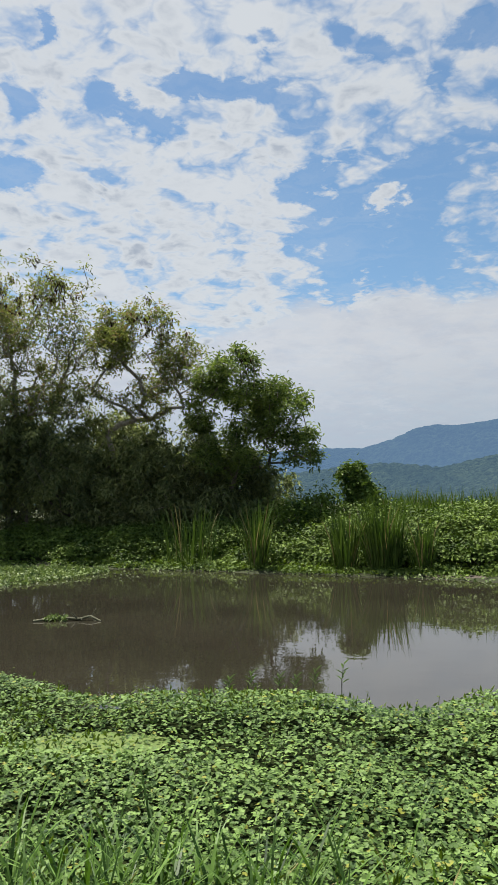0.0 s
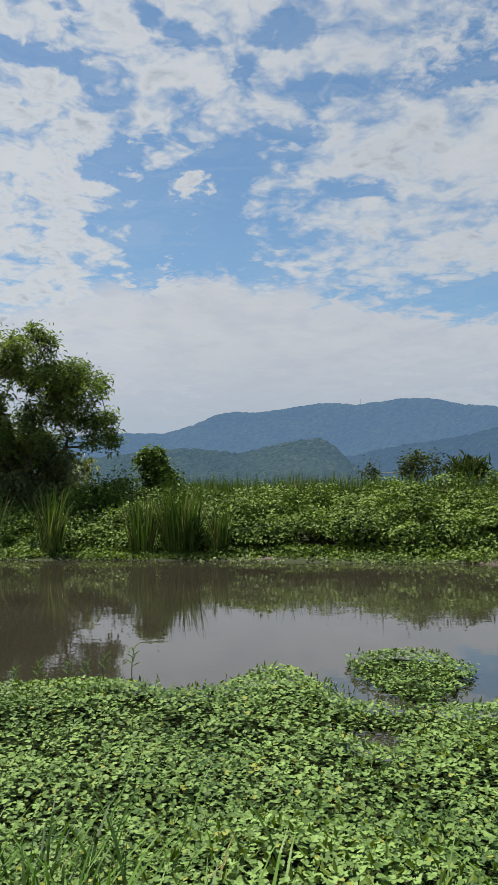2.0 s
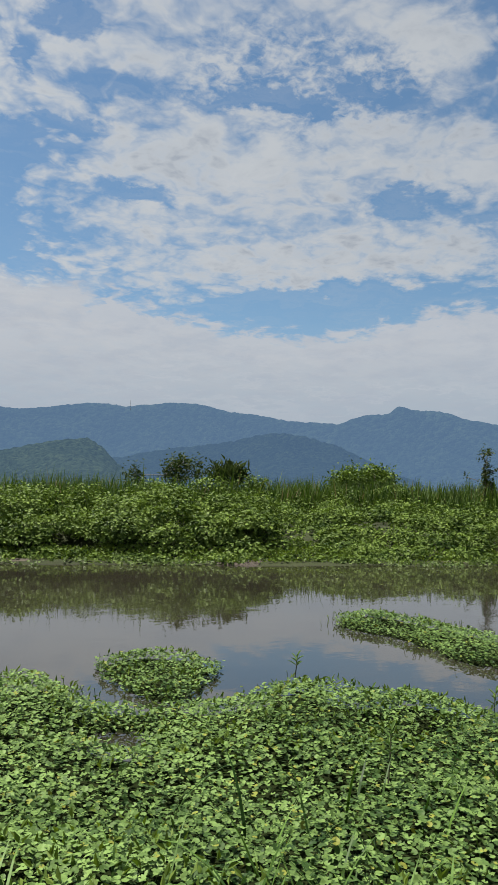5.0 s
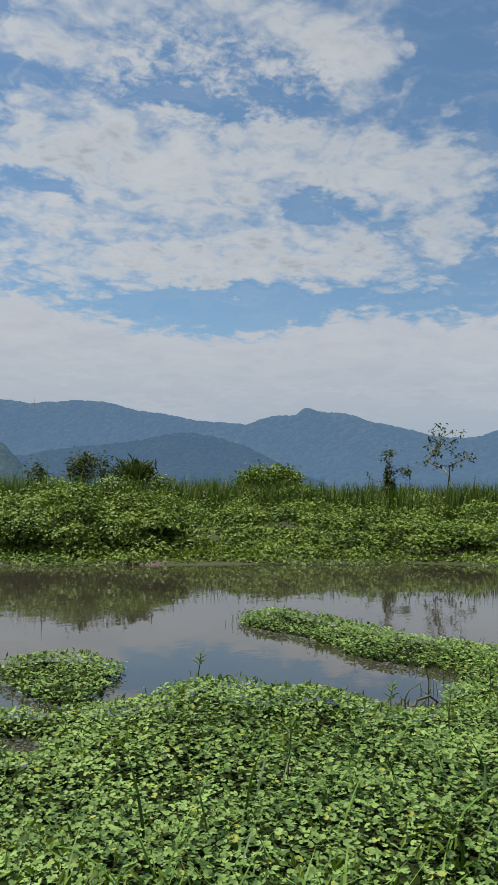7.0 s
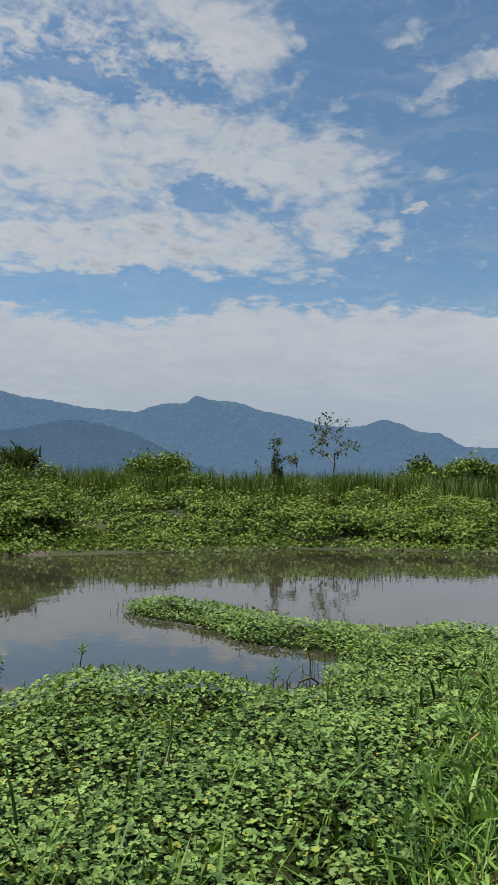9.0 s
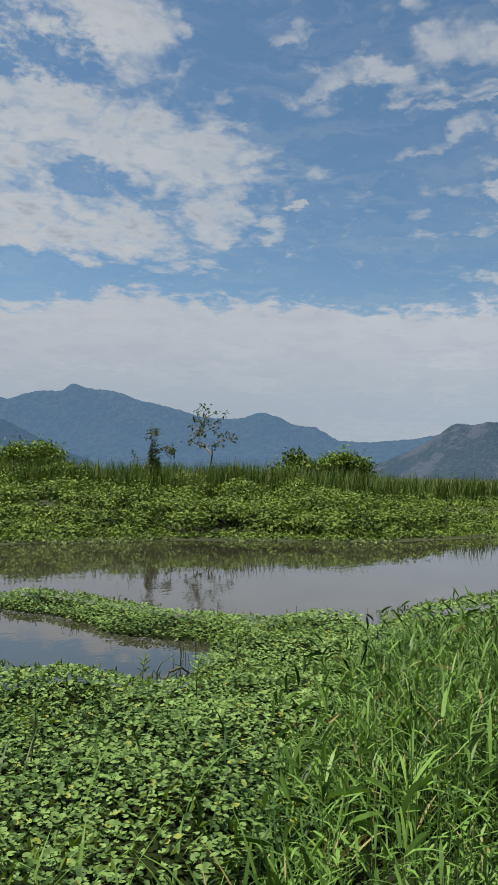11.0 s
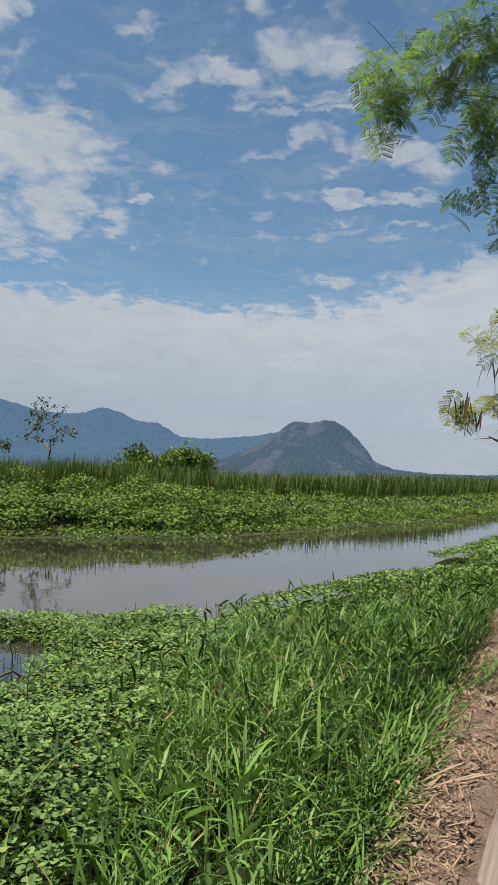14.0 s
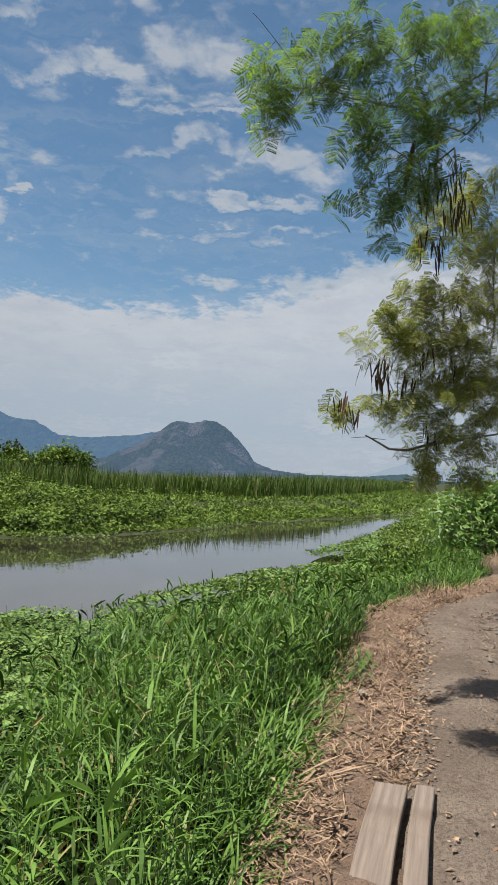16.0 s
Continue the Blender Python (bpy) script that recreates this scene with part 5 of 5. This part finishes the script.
def feathery_tree(label, root, trunk_top, sprays, limbs, clumps, per, mat, droop, fill):
    base = thing("tree", label, "tree", root, "feathery trees over the path")
    blobs = [((x, y, z), (r * 1.2, r * 1.2, r * 1.2)) for x, y, z, r in sprays]
    c = np.concatenate([in_blobs(blobs, clumps, 0.2, 0.48), in_blobs(fill, clumps // 4, 0.1)])
    nodes, parent, ends = skeleton(root, trunk_top, c, 0.12, 0.015, 0.1, limbs)
    part("trunk", *branch_mesh(nodes, parent, 0.0012, 0.46, 0.10, 6), BARK, base, smooth=True)
    n = len(c) * per
    p = np.repeat(c, per, 0) + rng.normal(size=(n, 3)) * 0.03
    tip = rand_dir(n) * np.array([1, 1, 0.5]) + np.array([-0.3, 0.2, -droop])
    nor = unit(rand_dir(n) * 0.7 + np.array([0, 0, 1.0]))
    size = 0.10 + 0.08 * rng.random(n)
    part("crown", *leaf_cloud(feather_leaf(), p - unit(tip) * size[:, None] * 0.5, tip, nor, size, size), mat, base)
    return base


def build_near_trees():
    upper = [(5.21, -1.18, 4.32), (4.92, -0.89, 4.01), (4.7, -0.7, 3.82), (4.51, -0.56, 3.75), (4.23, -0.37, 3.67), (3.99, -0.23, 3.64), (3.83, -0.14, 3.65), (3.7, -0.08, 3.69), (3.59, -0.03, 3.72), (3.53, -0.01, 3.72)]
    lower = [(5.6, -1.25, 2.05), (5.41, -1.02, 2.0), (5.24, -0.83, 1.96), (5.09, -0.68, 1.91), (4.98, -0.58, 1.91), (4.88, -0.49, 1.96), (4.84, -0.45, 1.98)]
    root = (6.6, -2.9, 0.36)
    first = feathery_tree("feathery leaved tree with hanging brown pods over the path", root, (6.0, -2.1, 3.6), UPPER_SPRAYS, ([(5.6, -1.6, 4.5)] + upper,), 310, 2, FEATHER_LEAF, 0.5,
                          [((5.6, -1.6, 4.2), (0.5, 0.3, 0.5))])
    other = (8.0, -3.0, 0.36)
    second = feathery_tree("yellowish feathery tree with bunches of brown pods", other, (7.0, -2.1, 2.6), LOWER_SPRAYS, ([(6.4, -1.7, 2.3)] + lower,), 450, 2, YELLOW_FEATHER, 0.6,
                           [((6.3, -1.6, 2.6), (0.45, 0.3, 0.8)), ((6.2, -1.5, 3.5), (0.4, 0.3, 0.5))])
    pod = make_mesh("seed_pod", *blades(np.zeros((1, 3)), np.zeros(1), 3.05, 0.125, 0.011, 0.12, 5), DRY_LEAF)
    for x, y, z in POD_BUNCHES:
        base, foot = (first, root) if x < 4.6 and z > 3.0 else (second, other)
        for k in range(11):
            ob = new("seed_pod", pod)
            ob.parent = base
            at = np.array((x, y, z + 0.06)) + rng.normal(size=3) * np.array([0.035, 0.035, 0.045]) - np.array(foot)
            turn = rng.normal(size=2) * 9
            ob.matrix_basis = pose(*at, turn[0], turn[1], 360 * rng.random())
    big = new("seed_pod", make_mesh("seed_pod", *tubes([(0, 0, 0), (0, 0.015, -0.08), (0, 0.035, -0.19)], [(0, 0.015, -0.08), (0, 0.035, -0.19), (0, 0.05, -0.27)], [0.007, 0.016, 0.017], [0.016, 0.017, 0.006], 7), DRY_LEAF))
    big.parent = first
    big.location = Vector((4.68, -0.69, 3.63)) - Vector(root)
    tagged(big, "thick dark dry pod")


def build_right_bank():
    tree("leafy light green shrub beside the path", (17.6, -2.2, 0.2), (17.6, -2.2, 0.7),
         [((17.2, -1.9, 0.9), (1.2, 0.8, 0.55)), ((18.4, -2.4, 1.1), (1.3, 0.9, 0.6))], 110, 40, (0.17, 0.085), CASTOR_LEAF, BARK, 0.22, 0.008, 0.05, 0, "", 0.3, "shrub")
    n = 26000
    x = 11 + 50 * rng.random(n) ** 1.4
    lo = path_edge(x) + 0.3
    hi = np.interp(x, [11, 13, 14.8, 19.5, 32.7, 60], [2.0, 1.2, 0.4, 0.85, 0.0, -2.2])
    y = lo + (hi - lo) * rng.random(n)
    z = 0.08 + 0.3 * value_noise(x, y, 1.5, 3) * smoothstep(hi - y, 0.2, 1.5) + 0.08 * rng.random(n)
    p = np.stack([x, y, np.maximum(z, ground_height(x, y) + 0.05)], 1)
    ob = part("bank_herbs", *leaf_cloud(DIAMOND, p, rand_dir(n), unit(np.array([0, 0, 1.0]) + rng.normal(size=(n, 3)) * 0.5), 0.085 * (0.6 + 0.7 * rng.random(n)), 0.065), BANK_LEAF)
    tagged(ob, "low green herbs covering the bank between path and water", "herbs", kind="stuff")


def plank(x0, y0, x1, y1, width, thick, z, label):
    """A sawn board lying on the path, with bevelled, slightly bowed edges."""
    d = Vector((x1 - x0, y1 - y0, 0))
    bm = bmesh.new()
    bmesh.ops.create_grid(bm, x_segments=12, y_segments=3, size=0.5)
    bmesh.ops.solidify(bm, geom=bm.faces[:], thickness=1.0)
    zs = [v.co.z for v in bm.verts]
    lo, hi = min(zs), max(zs)
    for v in bm.verts:
        top = (v.co.z - lo) / (hi - lo)
        v.co = Vector((v.co.x * d.length, v.co.y * width + 0.003 * math.sin(9 * v.co.x), top * thick + 0.0015 * math.sin(5 * v.co.x + 1)))
    bmesh.ops.bevel(bm, geom=[e for e in bm.edges if len(e.link_faces) == 2 and e.calc_face_angle(0) > 1.0], offset=0.004, segments=1, affect="EDGES")
    me = bpy.data.meshes.new("plank")
    bm.to_mesh(me)
    bm.free()
    me.materials.append(PLANK_WOOD)
    ob = new("plank", me)
    ob.matrix_world = pose((x0 + x1) / 2, (y0 + y1) / 2, z, 0, 0, math.degrees(math.atan2(d.y, d.x)))
    return tagged(ob, label, "plank", "planks lying on the path")


def wood_material():
    m, g = shader("weathered plank wood")
    co = g.add("ShaderNodeTexCoord").outputs["Object"]
    lines = g.noise(g.add("ShaderNodeVectorMath", {0: co, 1: (1.5, 40, 40)}, operation="MULTIPLY").outputs[0], 1.5, 5.0, 0.65).outputs[0]
    stain = g.noise(co, 4.0, 4.0).outputs[0]
    col = g.mix(g.smooth(lines, 0.2, 0.8), (0.090, 0.067, 0.052, 1), (0.188, 0.148, 0.120, 1))
    col = g.mix(g.smooth(stain, 0.5, 0.75, 0, 0.6), col, (0.085, 0.058, 0.042, 1))
    relief = g.add("ShaderNodeBump", {"Strength": 0.4, "Distance": 0.004, "Height": lines}).outputs[0]
    g.add("ShaderNodeOutputMaterial", {0: g.add("ShaderNodeBsdfPrincipled", {"Base Color": col, "Roughness": 0.85, "Normal": relief}).outputs[0]})
    return m


def build_litter():
    xs, ts = np.concatenate([np.arange(-7, 1.6, 0.12), np.arange(1.6, 11.5, 0.035)]), np.linspace(0, 1, 26)
    x, t = np.meshgrid(xs, ts, indexing="ij")
    wide = 0.44 + 0.14 * value_noise(x, x * 0, 0.9, 2) + 0.10 * value_noise(x, x * 0 + 7, 0.16, 2)
    y = path_edge(x) + 0.09 + 0.26 * (value_noise(x, x * 0 + 3, 0.45, 3) - 0.5) - t * wide * 1.2
    crown = np.sin(np.pi * np.clip(t, 0, 1)) ** 0.7
    z = 0.36 + 0.10 * crown * (0.5 + value_noise(x, y, 0.4, 2)) + 0.09 * (value_noise(x, y, 0.10, 3) - 0.5) * crown - 0.05 * (t > 0.97)
    ob = part("mulch", np.stack([x, y, z], -1).reshape(-1, 3), grid_faces(len(xs), len(ts)), MULCH, smooth=True)
    tagged(ob, "reddish brown mulch heaped along the edge of the path", "mulch", kind="stuff")
    n = 13000
    x = 1.8 + 9 * rng.random(n) ** 1.6
    t = rng.random(n)
    y = path_edge(x) + 0.10 - t * (0.55 + 0.25 * rng.random(n) + 0.9 * rng.random(n) ** 6)
    z = 0.405 + 0.08 * np.sin(np.pi * np.clip((path_edge(x) + 0.16 - y) / 0.68, 0, 1)) + 0.02 * rng.random(n)
    clear = ~((x < 3.72) & (y < -0.52) & (y > -0.86))
    base = np.stack([x, y, z], 1)[clear]
    n = len(base)
    a = rng.random(n) * 6.28
    straw = blades(base, a, 1.35 + 0.25 * rng.normal(size=n), 0.02 + 0.09 * rng.random(n) ** 3, 0.003 + 0.005 * rng.random(n), 0.5 * rng.normal(size=n), 4)
    m = 11000
    x = 1.8 + 9 * rng.random(m) ** 1.4
    y = path_edge(x) + 0.1 - 0.66 * rng.random(m) ** 0.8 - 1.6 * rng.random(m) ** 7
    p = np.stack([x, y, 0.425 + 0.05 * rng.random(m)], 1)[~((x < 3.72) & (y < -0.52) & (y > -0.86))]
    m = len(p)
    chips = leaf_cloud(DIAMOND, p, rand_dir(m) * np.array([1, 1, 0.25]), rand_dir(m) * 0.35 + np.array([0, 0, 1]), 0.012 + 0.045 * rng.random(m) ** 2.5, 0.008 + 0.018 * rng.random(m))
    ob = part("straw_and_chips", *join([straw, chips]), STRAW)
    tagged(ob, "dry straw, twigs and wood chips on the mulch", "straw", kind="stuff")
    m = 7500
    x = -1.6 + 15 * rng.random(m) ** 1.1
    y = path_edge(x) - 0.35 - 2.2 * rng.random(m)
    c = np.stack([x, y, 0.405 + 0.03 * rng.random(m)], 1)
    r = 0.004 + 0.020 * rng.random(m) ** 4
    oct_v = np.array([(1, 0, 0), (-1, 0, 0), (0, 1, 0), (0, -1, 0), (0, 0, 0.7), (0, 0, -0.7)])
    oct_f = np.array([(0, 2, 4), (2, 1, 4), (1, 3, 4), (3, 0, 4), (2, 0, 5), (1, 2, 5), (3, 1, 5), (0, 3, 5)])
    v = c[:, None, :] + oct_v[None] * r[:, None, None] * (0.7 + 0.6 * rng.random((m, 6, 1)))
    q = 9000
    x = -0.6 + 12.4 * rng.random(q) ** 1.1
    y = path_edge(x) - 0.30 - 2.0 * rng.random(q) ** 1.3
    lump = np.stack([x, y, 0.40 + 0.03 * rng.random(q)], 1)
    size = 0.006 + 0.020 * rng.random(q) ** 2
    lump = lump[:, None, :] + oct_v[None] * np.array([1, 1, 0.5]) * size[:, None, None] * (0.6 + 0.8 * rng.random((q, 6, 1)))
    free = ~((x < 3.72) & (y < -0.52) & (y > -0.9))
    lump = lump[free]
    ob = part("earth_clods", lump.reshape(-1, 3), (oct_f[None] + (np.arange(len(lump)) * 6)[:, None, None]).reshape(-1, 3), DIRT)
    tagged(ob, "loose crumbs of brown earth on the path", "earth", kind="stuff")
    ob = part("pebbles", v.reshape(-1, 3), (oct_f[None] + (np.arange(m) * 6)[:, None, None]).reshape(-1, 3), PEBBLE)
    tagged(ob, "small grey stones on the earth path", "pebbles", kind="stuff")


def straw_heap(x, y, r, h, n, label):
    a, d = rng.random(n) * 6.28, r * np.sqrt(rng.random(n))
    z = 0.38 + h * (1 - (d / r) ** 2) * rng.random(n) ** 0.4
    b = np.stack([x + d * np.cos(a), y + d * np.sin(a), z], 1)
    ob = part("straw_heap", *blades(b, rng.random(n) * 6.28, 1.2 + 0.3 * rng.normal(size=n), 0.10 + 0.15 * rng.random(n), 0.006, 0.4 * rng.normal(size=n), 4), STRAW)
    return tagged(ob, label, "straw heap", kind="stuff")


def stick(name, label, category, points, r0, r1, mat, twigs=0):
    """A bent stick through points, with a few short side twigs."""
    p = np.array(points, float)
    k = np.linspace(r0, r1, len(p))
    pieces = [tubes(p[:-1], p[1:], k[:-1], k[1:], 7)]
    for t in range(twigs):
        i = rng.integers(0, len(p) - 1)
        a = p[i] + (p[i + 1] - p[i]) * rng.random()
        pieces.append(tubes([a], [a + rand_dir(1)[0] * np.array([1, 1, 0.6]) * 0.14 + np.array([0, 0, 0.05])], k[i] * 0.5, k[i] * 0.25, 5))
    v, f = join(pieces)
    at = p[0]
    ob = new(name, make_mesh(name, v - at, f, mat, True))
    ob.location = at
    return tagged(ob, label, category)


def sprig(x, y, z, height, label, n=9):
    """A water weed standing above the carpet: a stem with lance leaves."""
    base = thing("water_weed", label, "weed", (x, y, z), "weeds above the water plants")
    top = np.array([x + 0.02, y, z + height])
    mid = np.array([x + 0.015 * rng.normal(), y, z + height * 0.5])
    part("stem", *tubes([(x, y, z - 0.05), mid], [mid, top], [0.005, 0.004], [0.004, 0.003], 5), STEM, base)
    t = np.linspace(0.35, 1.0, n)
    p = np.array([x, y, z]) + np.outer(t, [0.02, 0, height])
    a = np.arange(n) * 2.4
    tip = np.stack([np.cos(a), np.sin(a), 0.55 + 0.4 * t], 1)
    for k in range(n):
        v, f = leaf_cloud(OVAL, p[k:k + 1], tip[k:k + 1], np.array([[0, 0, 1.0]]) - tip[k:k + 1] * 0.3, 0.080, 0.019)
        part("leaf", v, f, MAT_LEAF, base)


def build_small_things():
    straw_heap(12.9, -2.35, 0.7, 0.35, 1800, "heap of dry yellow straw beside the path")
    straw_heap(9.3, -0.95, 0.45, 0.14, 700, "low heap of dry straw at the path edge")
    stick("sunken_branch", "brown branch with debris floating on the pond", "branch", [(-3.3, 11.2, 0.0), (-2.95, 11.4, 0.03), (-2.6, 11.3, 0.02), (-2.45, 11.35, 0.06), (-2.25, 11.2, 0.0)], 0.030, 0.016, STEM, 8)
    n = 160
    p = np.stack([-3.15 + 0.35 * rng.random(n), 11.2 + 0.3 * rng.random(n), 0.02 + 0.04 * rng.random(n)], 1)
    ob = part("floating_debris", *leaf_cloud(OVAL, p, rand_dir(n), rand_dir(n) * 0.4 + np.array([0, 0, 1]), 0.06, 0.03), FRINGE_LEAF)
    tagged(ob, "dead leaves caught on the floating branch", "debris", kind="stuff")
    stick("dead_twig", "dark dead twig standing in shallow water", "twig", [(5.35, 3.35, -0.05), (5.42, 3.36, 0.04), (5.55, 3.33, 0.06), (5.66, 3.30, -0.02)], 0.012, 0.008, STEM, 4)
    stick("dead_twig", "dark dead stem standing in shallow water", "twig", [(5.75, 3.5, -0.05), (5.76, 3.5, 0.12), (5.74, 3.52, 0.24)], 0.008, 0.004, STEM, 3)
    stick("dead_twig", "dark dead stem standing in shallow water", "twig", [(5.2, 3.3, -0.05), (5.19, 3.3, 0.1), (5.22, 3.28, 0.17)], 0.008, 0.004, STEM, 2)
    stick("dry_stem", "long dry pale stem leaning from the grass over the mulch", "stem", [(4.35, -0.16, 0.43), (4.6, -0.20, 0.48), (4.95, -0.27, 0.50)], 0.003, 0.002, PALE_BARK, 0)
    stick("bare_branch", "thin bare dark branch hanging over the water", "branch", [(5.41, -1.02, 2.0), (5.24, -0.83, 1.96), (5.09, -0.68, 1.91), (4.98, -0.58, 1.91), (4.88, -0.49, 1.96), (4.84, -0.45, 1.98)], 0.011, 0.004, BARK, 2)
    for x, y, z, h in ((0.86, 6.15, 0.12, 0.24), (0.62, 6.2, 0.12, 0.18), (0.3, 6.25, 0.1, 0.14), (0.05, 6.2, 0.1, 0.18), (0.45, 6.22, 0.1, 0.14), (-0.15, 6.25, 0.1, 0.12), (4.16, 3.75, 0.1, 0.15), (4.0, 4.5, 0.25, 0.12), (4.9, 3.2, 0.1, 0.16), (5.3, 2.6, 0.2, 0.26), (4.4, 2.3, 0.25, 0.24), (3.1, 2.4, 0.25, 0.22)):
        sprig(x, y, z, h, "upright green weed rising from the floating plants")
    # a stone, cut grass and a dry leaf on the mulch
    bm = bmesh.new()
    bmesh.ops.create_icosphere(bm, subdivisions=2, radius=0.05)
    for v in bm.verts:
        v.co = Vector((v.co.x * 1.3, v.co.y, v.co.z * 0.6)) * (0.8 + 0.5 * noise.noise(v.co * 14))
    me = bpy.data.meshes.new("stone")
    bm.to_mesh(me)
    bm.free()
    me.materials.append(PEBBLE)
    ob = new("stone", me)
    ob.location = (5.0, -0.47, 0.47)
    tagged(ob, "pale grey broken stone lying on the mulch", "stone")
    n = 60
    b = np.stack([5.3 + 0.5 * rng.random(n), -0.35 - 0.12 * rng.random(n), 0.47 + 0.04 * rng.random(n)], 1)
    ob = part("cut_grass", *blades(b, 0.3 * rng.normal(size=n) + 3.1 * (rng.random(n) < 0.5), 1.4, 0.25, 0.008, 0.25, 5), GRASS)
    tagged(ob, "handful of cut green grass thrown on the mulch", "grass", kind="stuff")
    n = 7
    b = np.stack([3.55 + 0.1 * rng.random(n), -0.38 + 0.08 * rng.random(n), 0.475 + 0.02 * rng.random(n)], 1)
    ob = part("dry_leaf_blades", *blades(b, -0.5 + 0.5 * rng.normal(size=n), 1.45, 0.28, 0.011, 0.15, 5), STRAW)
    tagged(ob, "long dry yellow leaf blades lying on the mulch", "dry leaves", kind="stuff")


PLANK_WOOD = wood_material()

build_ground()
build_path()
build_distance()
build_mast()
build_far_bank()
build_shore_herbs()
build_mud()
build_far_herbs()
build_reeds()
build_far_trees()
build_left_trees()
build_mat()
build_grass()
build_right_bank()
build_near_trees()
build_litter()
build_small_things()
plank(2.3, -0.60, 3.64, -0.67, 0.13, 0.045, 0.445, "broad grey weathered wooden plank lying on the earth path")
plank(2.3, -0.74, 3.66, -0.805, 0.075, 0.045, 0.445, "narrow grey weathered wooden plank lying on the earth path")
